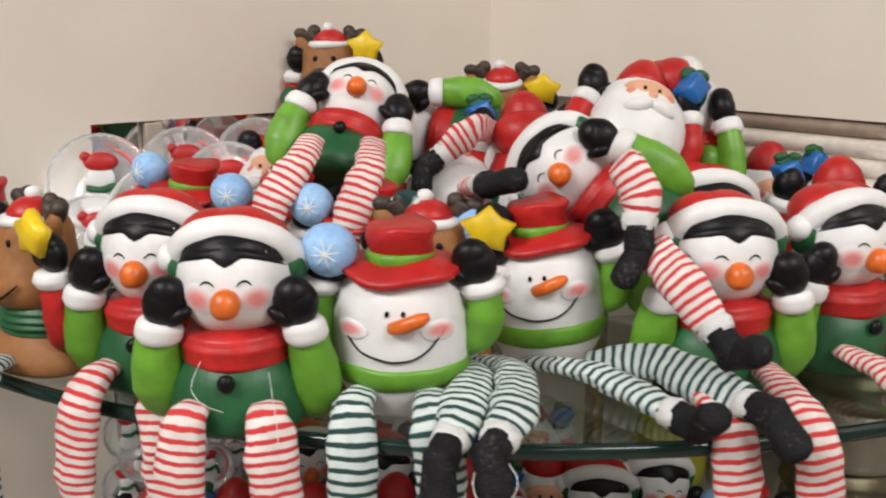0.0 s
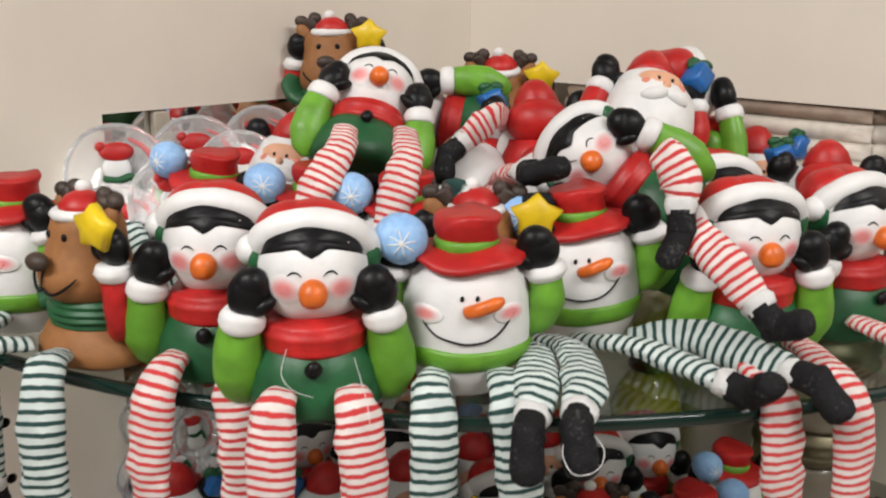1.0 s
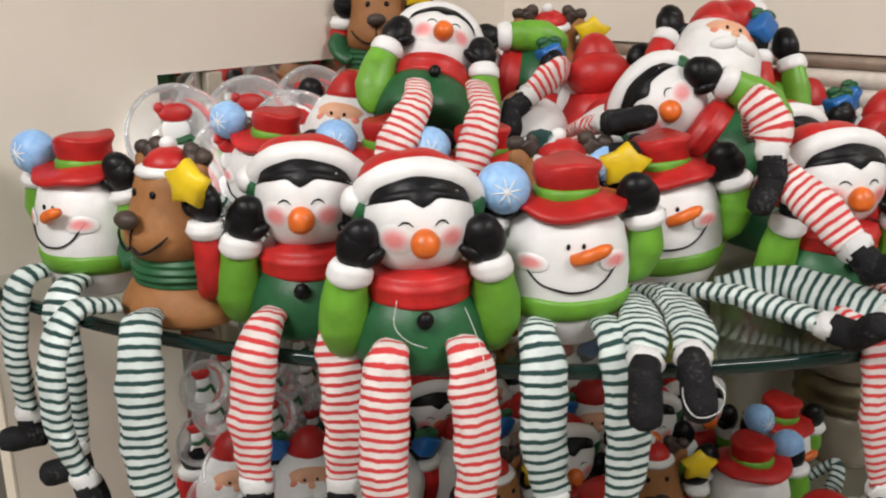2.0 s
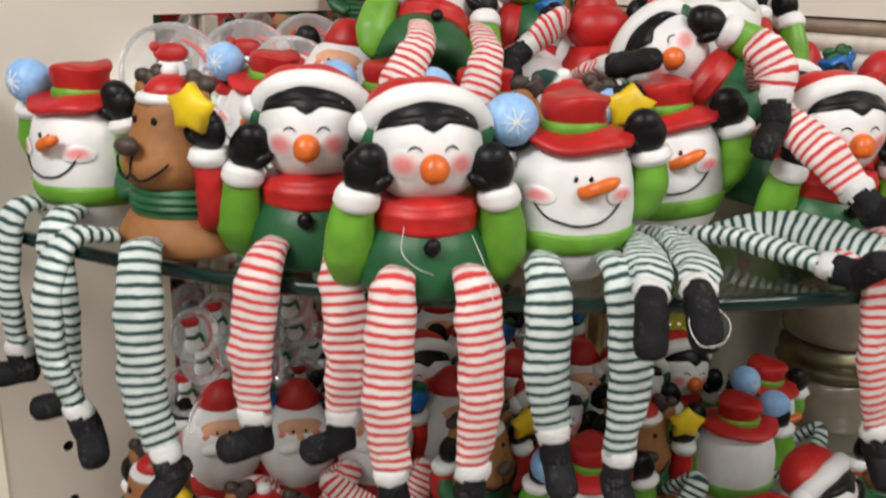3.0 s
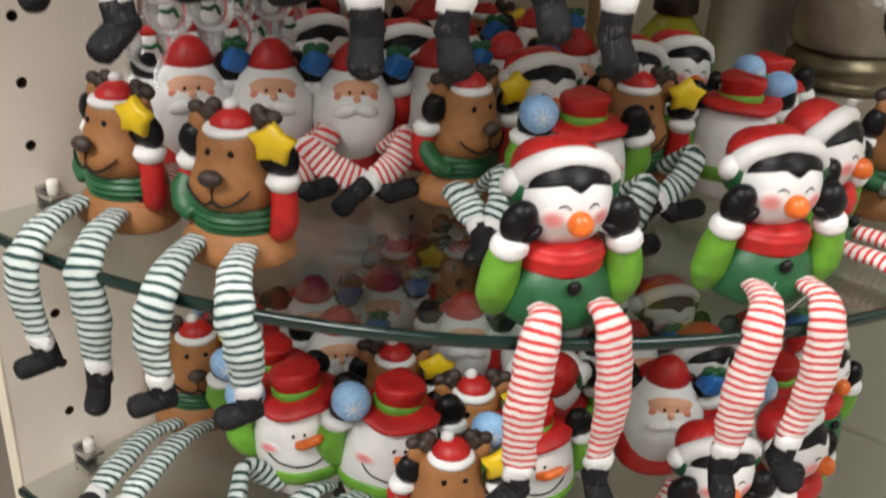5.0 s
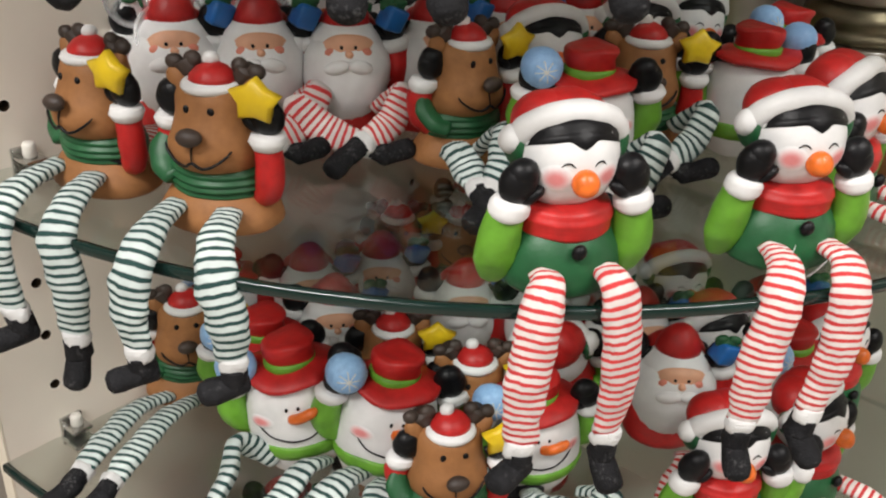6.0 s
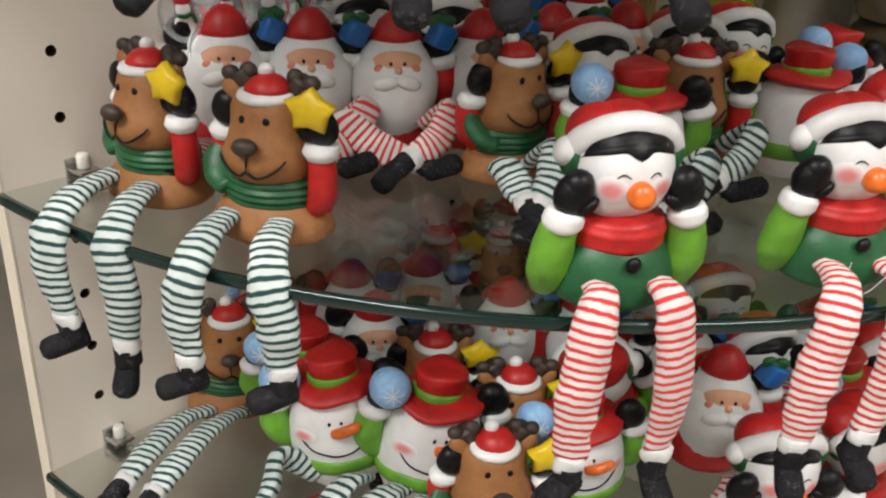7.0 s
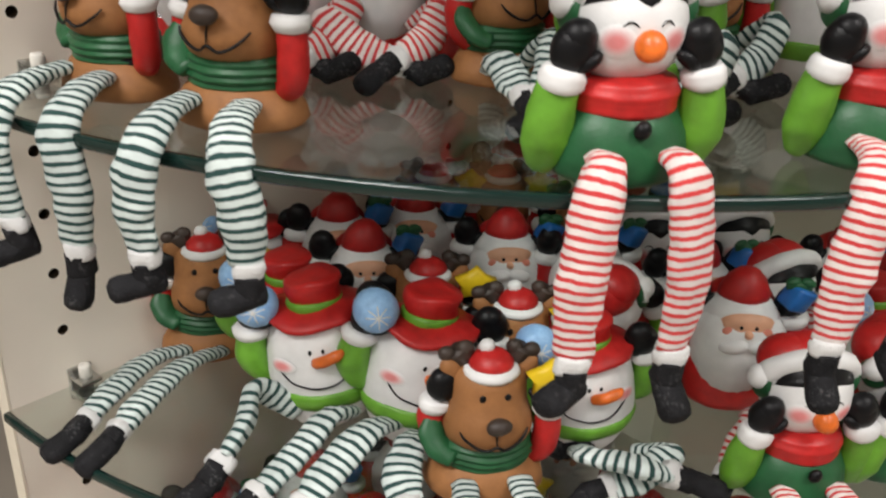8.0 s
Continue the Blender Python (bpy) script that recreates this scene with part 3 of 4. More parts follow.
def figurine(kind, at, yaw, legs="fwd", tip=(0, 0), label="", size=1.0, swing=0):
    """One sitter. at: its seat; yaw: degrees it turns to its left; tip: degrees about x and y; swing: degrees by which hanging legs turn from the facing; legs: a pose by name, hang(), or places in the room."""
    at = Vector(at)
    m = Matrix.Translation(at) @ pose(0, 0, 0, 0, 0, yaw) @ pose(0, 0, 0, tip[0], tip[1], 0) @ Matrix.Diagonal((size, size, size, 1))
    if legs == "fwd":
        legs = forward()
    elif legs == "crossed":
        legs = crossed()
    elif legs and legs[0] == "hang":
        turned = Matrix.Translation((0, -0.03, 0)) @ pose(0, 0, 0, 0, 0, swing) @ Matrix.Translation((0, 0.03, 0))
        legs = [(pts[:1] + [tuple(turned @ Vector(p)) for p in pts[1:]], turn + swing, pitch) for pts, turn, pitch in hanging(legs, edge_gap(at, yaw + swing))]
    elif legs:
        inv = m.inverted()
        legs = [([inv @ Vector(p) for p in pts], turn - yaw, pitch) for pts, turn, pitch in legs]
    name = NAMES[kind]
    if kind == "elder":
        bm = bmesh.new()
        elder_body(bm)
        stretch(bm, kind)
        if legs:
            for pts, turn, pitch in legs:
                leg_into(bm, pts, RS)
                boot_into(bm, pts, turn, pitch)
        bmesh.ops.recalc_face_normals(bm, faces=bm.faces[:])
        ob = finish(name, bm, SLOTS)
    else:
        if kind not in shared:
            bm = bmesh.new()
            BODIES[kind][0](bm)
            stretch(bm, kind)
            bmesh.ops.recalc_face_normals(bm, faces=bm.faces[:])
            ob = finish(name, bm, SLOTS)
            shared[kind] = ob.data
        else:
            ob = new(name, shared[kind])
        for pts, turn, pitch in legs or ():
            bm = bmesh.new()
            leg_into(bm, pts, BODIES[kind][1])
            leg = finish("leg", bm, SLOTS, ob, "soft striped stocking leg with white cuff")
            bm = bmesh.new()
            boot_into(bm, pts, turn, pitch)
            finish("boot", bm, SLOTS, leg, "black fabric boot")
    ob.matrix_world = m
    return tagged(ob, label or LOOKS[kind], "figurine", NAMES[kind].replace("_figurine", "") + " shelf sitters")


# ---- setting ----
CX, CY, RAD = 0.08, 1.323, 0.74
TOP, MID, LOW = 1.343, 0.985, 0.685
THICK = 0.0095


def structure(name, bm, mat, label, smooth=False):
    return tagged(finish(name, bm, [mat], smooth=smooth), label, name.split("_")[0], kind="structure")


bm = bmesh.new()
box(bm, -3.2, 3.2, -4, 2.6, -0.05, 0)
structure("floor", bm, FLOOR, "pale tiled shop floor")
bm = bmesh.new()
box(bm, -3.2, 3.2, -4, 2.6, 3.0, 3.05)
structure("ceiling", bm, CEIL, "white shop ceiling")
for nm, c in (("wall_west", (-3.25, -3.2, -4, 2.6)), ("wall_east", (3.2, 3.25, -4, 2.6)), ("wall_south", (-3.25, 3.25, -4.05, -4)), ("wall_north", (-3.25, 3.25, 2.6, 2.65))):
    bm = bmesh.new()
    box(bm, *c, 0, 3.0)
    structure(nm, bm, WALLPAINT, "plain cream painted shop wall")


# corner panels at 45 degrees: local x runs out from the corner along the panel, local +y faces the room on the left one
LEFT = pose(CX, CY, 0, 0, 0, 225)
RIGHT = pose(CX, CY, 0, 0, 0, -45)


def drilled(name, m, s0, s1, y0, y1, z0, z1, holes, label):
    """A laminate panel with blind peg holes bored into it."""
    bm = bmesh.new()
    box(bm, s0, s1, y0, y1, z0, z1, m)
    ob = structure(name, bm, PANEL, label)
    if holes:
        bm = bmesh.new()
        for s, z in holes:
            c = bmesh.ops.create_cone(bm, cap_ends=True, segments=16, radius1=0.0052, radius2=0.0052, depth=0.024)
            for v in c["verts"]:
                v.co = m @ (Vector((s, 0, z)) + Euler((radians(90), 0, 0)).to_matrix() @ v.co)
        cutter = finish("cutter", bm, [DARKHOLE], smooth=False)
        mod = ob.modifiers.new("holes", "BOOLEAN")
        mod.object, mod.operation, mod.solver = cutter, "DIFFERENCE", "EXACT"
        me = bpy.data.meshes.new_from_object(ob.evaluated_get(bpy.context.evaluated_depsgraph_get()))
        ob.modifiers.clear()
        ob.data = me
        bpy.data.objects.remove(cutter)
        me.materials.append(DARKHOLE)
        inv = m.inverted()
        # walls and floor of each hole take the painted-in shade colour
        for p in me.polygons:
            if p.area < 1.5e-4 and (inv @ p.center).y < -0.0005:
                p.material_index = 1
    return ob


HOLES = [(0.669, 1.095 - 0.0592 * k) for k in range(-8, 14) if abs(k - 2) > 0.1 and abs(k - 7) > 0.1]
side = drilled("panel_left", LEFT, 0.545, 0.728, -0.02, 0.0, 0.0, 2.3, [h for h in HOLES if h[1] < 1.34], "cream laminate side panel with a column of peg holes")
bm = bmesh.new()
bm.from_mesh(side.data)
box(bm, -0.01, 0.545, -0.02, 0.0, 1.497, 2.3, LEFT)
bm.to_mesh(side.data)
bm.free()
bm = bmesh.new()
box(bm, 0.7285, 0.7305, -0.0205, 0.0005, 0.0, 2.3, LEFT)
structure("trim_edge_band", bm, EDGE, "pale edge band on the side panel")
drilled("panel_left_rear", LEFT, -0.01, 0.17, -0.02, 0.0, 0.0, 1.497, [(0.12, 1.095 - 0.0592 * k) for k in range(-3, 6)], "cream laminate panel beside the corner with peg holes")
bm = bmesh.new()
box(bm, 0.17, 0.545, -0.02, -0.009, MID, 1.497, LEFT)
structure("mirror", bm, MIRROR, "slightly dark mirror panel behind the shelves")
for s0, s1 in ((0.17, 0.182), (0.472, 0.49)):
    bm = bmesh.new()
    box(bm, s0, s1, -0.0085, 0.002, MID, 1.495, LEFT, bevel=0.0015)
    structure("trim_mirror", bm, TRIM, "thin grey-beige mirror trim")
bm = bmesh.new()
box(bm, 0.17, 0.545, -0.02, 0.0, 0.0, MID - 0.012, LEFT)
structure("panel_left_lower", bm, PANEL, "cream laminate panel below the mirror")
bm = bmesh.new()
box(bm, 0.0, 0.1, 0.0, 0.02, 0.0, 1.508, RIGHT)
box(bm, 0.0, 1.6, 0.0, 0.02, 1.508, 2.3, RIGHT)
structure("panel_right", bm, PANEL, "cream laminate wall panel over and beside the neighbouring bay")
# neighbouring bay on the open side: its back and its boards
bm = bmesh.new()
box(bm, -0.3, 2.2, 0.42, 0.44, 0.0, 2.3, RIGHT)
structure("panel_neighbour_back", bm, PANEL, "cream laminate back of the neighbouring bay")
bm = bmesh.new()
box(bm, 0.08, 0.1, 0.021, 0.42, 0.0, 2.3, RIGHT)
structure("panel_neighbour_side", bm, PANEL, "cream laminate side of the neighbouring bay")
for z in (0.985, 1.343, 0.685):
    bm = bmesh.new()
    box(bm, 0.102, 1.6, 0.004, 0.418, z - 0.018, z - 0.002, RIGHT, bevel=0.001)
    structure("shelf_board", bm, GLASS, "clear glass shelf board of the neighbouring bay")
bm = bmesh.new()
n = 48
rows = [[bm.verts.new((CX + r * math.cos(radians(225 + 90 * i / n)), CY + r * math.sin(radians(225 + 90 * i / n)), z)) for i in range(n + 1)] for r, z in ((0.76, 0.0), (0.76, 0.395), (0.755, 0.4))]
top = bm.verts.new((CX, CY, 0.4))
for a, b in zip(rows, rows[1:]):
    for i in range(n):
        bm.faces.new((a[i], a[i + 1], b[i + 1], b[i]))
for i in range(n):
    bm.faces.new((rows[2][i], rows[2][i + 1], top))
structure("base_plinth", bm, PANEL, "cream quarter-round base below the glass shelves")


def shelf(z, label):
    """A quarter-round glass shelf with its centre in the corner: clear pane and dark polished edge."""
    root = tagged(new("glass_shelf"), label, "shelf", "glass shelves")
    n = 72
    ring = [[(CX + r * math.cos(radians(225.9 + 88.2 * i / n)), CY + r * math.sin(radians(225.9 + 88.2 * i / n)), zz) for i in range(n + 1)]
            for r, zz in ((RAD - 0.006, z), (RAD - 0.0015, z), (RAD, z - 0.0015), (RAD, z - THICK + 0.0015), (RAD - 0.0015, z - THICK), (RAD - 0.006, z - THICK))]
    bm = bmesh.new()
    up, dn = [bm.verts.new(p) for p in ring[0]], [bm.verts.new(p) for p in ring[5]]
    ct, cb = bm.verts.new((CX, CY - 0.03, z)), bm.verts.new((CX, CY - 0.03, z - THICK))
    for i in range(n):
        bm.faces.new((ct, up[i], up[i + 1]))
        bm.faces.new((cb, dn[i + 1], dn[i]))
        bm.faces.new((up[i], dn[i], dn[i + 1], up[i + 1]))
    bm.faces.new((ct, cb, dn[0], up[0]))
    bm.faces.new((ct, up[n], dn[n], cb))
    bmesh.ops.recalc_face_normals(bm, faces=bm.faces[:])
    part("pane", bm, GLASS, root)
    bm = bmesh.new()
    rows = [[bm.verts.new(p) for p in r] for r in ring]
    for a, b in zip(rows, rows[1:] + rows[:1]):
        for i in range(n):
            bm.faces.new((a[i], b[i], b[i + 1], a[i + 1]))
    for i in (0, n):
        bm.faces.new([r[i] for r in rows])
    bmesh.ops.recalc_face_normals(bm, faces=bm.faces[:])
    for v in bm.verts:
        d = Vector((v.co.x - CX, v.co.y - CY, 0)).normalized()
        v.co += d * 0.0003
    part("edge", bm, GLASSEDGE, root, "dark green polished glass edge", True)
    return root


for z in (TOP, MID, LOW):
    shelf(z, "quarter-round clear glass shelf with dark green edge")


def shelf_clip(s, z):
    """A steel shelf support on the side panel: plate, round screw head, clamp jaw."""
    root = tagged(new("shelf_clip"), "small steel shelf clip screwed to the panel", "clip", "shelf clips")
    bm = bmesh.new()
    box(bm, -0.013, 0.013, 0.0, 0.03, -0.016, -0.0105, bevel=0.002)
    part("jaw", bm, STEEL, root)
    bm = bmesh.new()
    box(bm, -0.012, 0.012, 0.0, 0.004, -0.022, 0.012, bevel=0.0015)
    box(bm, -0.011, 0.011, 0.001, 0.026, 0.0006, 0.005, bevel=0.0018)
    part("clamp", bm, STEEL, root)
    bm = bmesh.new()
    lathe(bm, [(0.005, 0.005), (0.0062, 0.006), (0.0062, 0.016), (0.005, 0.0185), (0.002, 0.019)], 0, 18, c=(0, 0.014, 0))
    part("screw_head", bm, SCREW, root, "pale plastic screw head", True)
    root.matrix_world = LEFT @ Matrix.Translation((s, 0, z))


SCREW = material("pale_screw", (0.7, 0.68, 0.62), 0.4)
for z in (TOP, MID, LOW):
    shelf_clip(0.66, z)

# ---- figurines ----
def face(nose, yaw, d=0.042):
    """The seat below a known face point, d behind it."""
    a = radians(yaw)
    return nose[0] - math.sin(a) * d, nose[1] + math.cos(a) * d


def sit(kind, nose, yaw, z, legs="fwd", d=0.035, **kw):
    x, y = face(nose, yaw, d)
    return figurine(kind, (x, y, z), yaw, legs, **kw)


# top shelf, along the edge
sit("snowman", (-0.353, 0.732), -36, TOP, hang(l=(0.0, 0, 0.012), r=(0.004, 0, 0.0), lt=-50, rt=-40), d=0.044, label="ceramic snowman in red top hat beside the panel")
figurine("reindeer", (-0.248, 0.708, TOP), -40, [([(-0.292, 0.69, TOP + 0.013), (-0.318, 0.668, TOP + 0.016), (-0.33, 0.652, TOP - 0.02), (-0.328, 0.648, TOP - 0.07), (-0.316, 0.645, TOP - 0.1)], 20, 20), ([(-0.262, 0.668, TOP + 0.013), (-0.262, 0.64, TOP + 0.015), (-0.262, 0.622, TOP - 0.02), (-0.262, 0.62, TOP - 0.08), (-0.252, 0.618, TOP - 0.12)], -50, 40)], label="brown ceramic reindeer with yellow star, turned sideways on the edge")
sit("penguin", (-0.151, 0.641), -4, TOP, hang(l=(-0.008, 0, 0.012), r=(0.0, 0, 0.012), lt=-65, rt=-60))
sit("penguin", (-0.070, 0.580), 4, TOP, hang(drop=0.108, l=(0.0, 0, 0), r=(0.002, 0, 0), lt=-10, rt=10, lp=50, rp=50))
sit("snowman", (0.030, 0.599), 0, TOP, hang(l=(0.01, 0, 0.014), r=(0.006, 0, -0.006), lt=10, rt=15, lp=45, rp=45), d=0.045)
sit("snowman", (0.129, 0.689), -8, TOP, [([(0.118, 0.695, TOP + 0.013), (0.155, 0.66, TOP + 0.022), (0.185, 0.628, TOP + 0.02), (0.203, 0.603, TOP + 0.018)], 20, -40), ([(0.16, 0.69, TOP + 0.014), (0.2, 0.672, TOP + 0.026), (0.232, 0.635, TOP + 0.024), (0.25, 0.607, TOP + 0.024)], 30, 50)], tip=(0, -6), d=0.045, label="ceramic snowman in red top hat, legs stretched along the glass")
sit("penguin", (0.258, 0.671), 4, TOP, hang(l=(0.022, 0, 0), r=(0.012, 0, -0.01), lt=10, rt=-10, lp=50, rp=50))
sit("penguin", (0.372, 0.722), 24, TOP, hang(lt=10, rt=20))
figurine("reindeer", (0.042, 0.724, TOP), 0, [([(0.05, 0.69, TOP + 0.014), (0.078, 0.645, TOP + 0.024), (0.074, 0.59, TOP + 0.022), (0.068, 0.566, TOP + 0.014)], 0, 78), ([(0.064, 0.69, TOP + 0.014), (0.104, 0.65, TOP + 0.026), (0.106, 0.59, TOP + 0.024), (0.098, 0.562, TOP + 0.018)], 30, 70)], label="brown ceramic reindeer with yellow star, wedged behind a snowman")
# top shelf, the heap
figurine("snowman", (-0.203, 0.902, TOP), -30, "crossed", tip=(0, 7), label="glazed ceramic snowman in red top hat beside glass dishes")
figurine("elder", (-0.14, 0.978, TOP + 0.014), -14, "crossed", tip=(-6, 6))
figurine("snowman", (-0.088, 0.832, TOP), 0, None)
figurine("snowman", (-0.011, 0.79, TOP), 0, [([(0.02, 0.755, TOP + 0.02), (0.024, 0.735, TOP + 0.1), (0.03, 0.73, TOP + 0.12), (0.038, 0.728, TOP + 0.095)], 0, 60)])
figurine("penguin", (-0.058, 0.862, TOP + 0.112), -2, [([(-0.062, 0.82, TOP + 0.158), (-0.066, 0.785, TOP + 0.145), (-0.082, 0.765, TOP + 0.118), (-0.092, 0.755, TOP + 0.09)], -20, 60), ([(-0.012, 0.825, TOP + 0.156), (-0.01, 0.785, TOP + 0.14), (-0.018, 0.765, TOP + 0.115), (-0.026, 0.755, TOP + 0.085)], -20, 60)], tip=(-40, 14), label="glazed ceramic penguin reclining on top of the heap")
figurine("penguin", (0.09, 0.975, TOP + 0.13), 0, [([(0.09, 0.945, TOP + 0.15), (0.075, 0.9, TOP + 0.16), (0.06, 0.89, TOP + 0.152), (0.045, 0.885, TOP + 0.14)], -60, 10)], tip=(-10, -80), label="glazed ceramic penguin lying on its side on the heap")
figurine("reindeer", (-0.092, 1.078, TOP + 0.118), -6, None, label="brown ceramic reindeer with yellow star sitting on others against the mirror")
figurine("elder", (-0.075, 1.065, TOP), 0, "crossed")
figurine("reindeer", (0.098, 1.1, TOP + 0.084), -4, None, tip=(14, 0), label="brown ceramic reindeer with yellow star deep in the corner")
figurine("penguin", (0.0, 1.07, TOP), 15, None)
figurine("snowman", (0.12, 1.02, TOP), -10, None)
figurine("elder", (0.046, 0.872, TOP + 0.05), -6, [([(0.07, 0.85, TOP + 0.1), (0.074, 0.8, TOP + 0.12), (0.078, 0.768, TOP + 0.13), (0.082, 0.748, TOP + 0.134)], 80, -8), ([(0.06, 0.85, TOP + 0.085), (0.064, 0.8, TOP + 0.106), (0.068, 0.77, TOP + 0.112), (0.072, 0.752, TOP + 0.112)], 60, 20)], tip=(-56, -4), label="ceramic white-bearded figure lying on its back in the heap")
figurine("elder", (0.126, 0.938, TOP + 0.052), 178, None, tip=(0, 4), label="ceramic bearded figure turned away, white hair and red sleeves")
figurine("penguin", (0.216, 0.776, TOP + 0.085), -4, [([(0.205, 0.75, TOP + 0.125), (0.182, 0.708, TOP + 0.158), (0.19, 0.688, TOP + 0.14), (0.19, 0.684, TOP + 0.126)], -70, 10), ([(0.205, 0.735, TOP + 0.085), (0.2, 0.69, TOP + 0.1), (0.215, 0.655, TOP + 0.088), (0.232, 0.634, TOP + 0.066)], 40, 20)], tip=(-14, -54), label="glazed ceramic penguin tumbled sideways over its neighbours")
figurine("elder", (0.2, 0.845, TOP + 0.1), 6, None, tip=(-28, 14), label="ceramic white-bearded figure reclining on the heap, arm raised")
figurine("penguin", (0.286, 0.93, TOP + 0.09), 105, None, tip=(-10, 10), label="glazed ceramic penguin turned away, red cap showing")
figurine("penguin", (0.262, 0.842, TOP), 15, None, tip=(0, 10))
figurine("elder", (0.366, 1.0, TOP), 8, None)
figurine("elder", (0.404, 0.915, TOP), 172, None, tip=(-6, 0), label="ceramic bearded figure turned away, red coat showing")
figurine("snowman", (0.2, 0.87, TOP), 10, None)
figurine("penguin", (0.13, 0.86, TOP), -10, None)
# middle shelf, along the edge
sit("reindeer", (-0.327, 0.767), -38, MID, hang(l=(0.004, 0.004, 0.03), r=(0.004, 0.004, 0.016), lt=-45, rt=5, lp=10, rp=60), d=0.046, swing=20, label="brown ceramic reindeer with yellow star beside the side panel")
sit("reindeer", (-0.211, 0.690), -22, MID, hang(l=(-0.006, 0.002, 0.036), r=(0.014, 0.002, 0.034), lt=-55, rt=-55), d=0.046, swing=10)
sit("penguin", (0.063, 0.597), 9, MID, hang(l=(-0.012, 0, 0), r=(0.004, 0, 0.0), lt=-60, rt=10, rp=45))
sit("penguin", (0.244, 0.635), 6, MID, hang(l=(-0.018, 0, 0), r=(-0.014, 0, 0.004), lt=-10, rt=15, lp=45, rp=40))
figurine("penguin", (0.325, 0.752, MID), 42, hang(lt=20, rt=30), label="glazed ceramic penguin turned half aside in red cap")
figurine("reindeer", (0.452, 0.85, MID), 20, "crossed")
# middle shelf, behind
for x, y, yaw in ((-0.258, 0.93, 10), (-0.178, 0.93, 6), (-0.096, 0.93, 4)):
    figurine("elder", (x, y, MID), yaw, "crossed" if x > -0.2 else "fwd")
figurine("reindeer", (0.012, 0.872, MID), 32, [([(0.02, 0.84, MID + 0.013), (0.045, 0.81, MID + 0.05), (0.04, 0.78, MID + 0.03), (0.03, 0.765, MID + 0.014)], -30, 10), ([(0.0, 0.84, MID + 0.013), (0.0, 0.81, MID + 0.03), (0.01, 0.79, MID + 0.02), (0.016, 0.77, MID + 0.012)], 40, 20)])
figurine("snowman", (0.112, 0.805, MID), 2, "crossed")
figurine("reindeer", (0.188, 0.892, MID), 0, "crossed")
figurine("snowman", (0.298, 0.89, MID), 180, "fwd", label="glazed ceramic snowman turned away in red top hat")
figurine("penguin", (-0.132, 1.062, MID + 0.004), 25, None)
figurine("penguin", (-0.035, 1.045, MID), 10, None)
figurine("elder", (0.07, 1.0, MID), 8, None)
figurine("elder", (0.03, 1.11, MID), 4, None)
figurine("reindeer", (0.082, 1.24, MID), 0, None)
figurine("elder", (0.14, 1.17, MID), 10, None)
figurine("elder", (0.155, 1.03, MID), 0, None)
figurine("elder", (-0.01, 0.955, MID), 20, None)
figurine("penguin", (0.275, 1.035, MID), 15, None, tip=(0, 8))
figurine("snowman", (0.36, 0.98, MID), 20, "crossed", tip=(0, 6))
figurine("penguin", (0.215, 1.0, MID), 0, None)
figurine("elder", (0.0, 1.2, MID), 0, None)
figurine("penguin", (0.1, 0.925, MID), 12, None)
# lower shelf
figurine("reindeer", (-0.268, 0.915, LOW), 8, [([(-0.288, 0.882, LOW + 0.014), (-0.315, 0.845, LOW + 0.024), (-0.338, 0.79, LOW + 0.022), (-0.348, 0.764, LOW + 0.016)], -50, 20), ([(-0.252, 0.88, LOW + 0.014), (-0.28, 0.83, LOW + 0.026), (-0.306, 0.772, LOW + 0.022), (-0.316, 0.748, LOW + 0.016)], -50, 30)], label="brown ceramic reindeer with yellow star, legs stretched along the glass")
sit("snowman", (-0.137, 0.745), 0, LOW, [([(-0.165, 0.765, LOW + 0.02), (-0.2, 0.758, LOW + 0.048), (-0.208, 0.73, LOW + 0.03), (-0.222, 0.708, LOW + 0.014)], -40, 10), ([(-0.118, 0.75, LOW + 0.03), (-0.136, 0.725, LOW + 0.042), (-0.16, 0.695, LOW + 0.028), (-0.186, 0.665, LOW + 0.014)], -50, 10)], tip=(-4, -7), d=0.048, size=1.1)
sit("snowman", (-0.060, 0.717), 6, LOW, [([(-0.082, 0.735, LOW + 0.03), (-0.104, 0.705, LOW + 0.04), (-0.13, 0.675, LOW + 0.028), (-0.15, 0.65, LOW + 0.014)], -40, 10), ([(-0.055, 0.73, LOW + 0.02), (-0.068, 0.7, LOW + 0.03), (-0.074, 0.672, LOW + 0.02), (-0.07, 0.65, LOW + 0.013)], -10, 10)], tip=(-4, 8), d=0.048, size=1.1)
sit("reindeer", (0.0, 0.648), 6, LOW, hang(), d=0.049)
sit("penguin", (0.256, 0.65), 4, LOW, hang(), label="glazed ceramic penguin with a dark boot fallen over its brow")
figurine("elder", (0.236, 0.797, LOW + 0.012), -8, [([(0.245, 0.755, LOW + 0.02), (0.235, 0.72, LOW + 0.045), (0.215, 0.7, LOW + 0.02), (0.205, 0.69, LOW + 0.01)], -20, 20), ([(0.26, 0.76, LOW + 0.02), (0.31, 0.78, LOW + 0.07), (0.315, 0.8, LOW + 0.1), (0.315, 0.8, LOW + 0.115)], 30, 0)])
figurine("penguin", (0.35, 0.72, LOW), 40, hang(lt=20, rt=30))
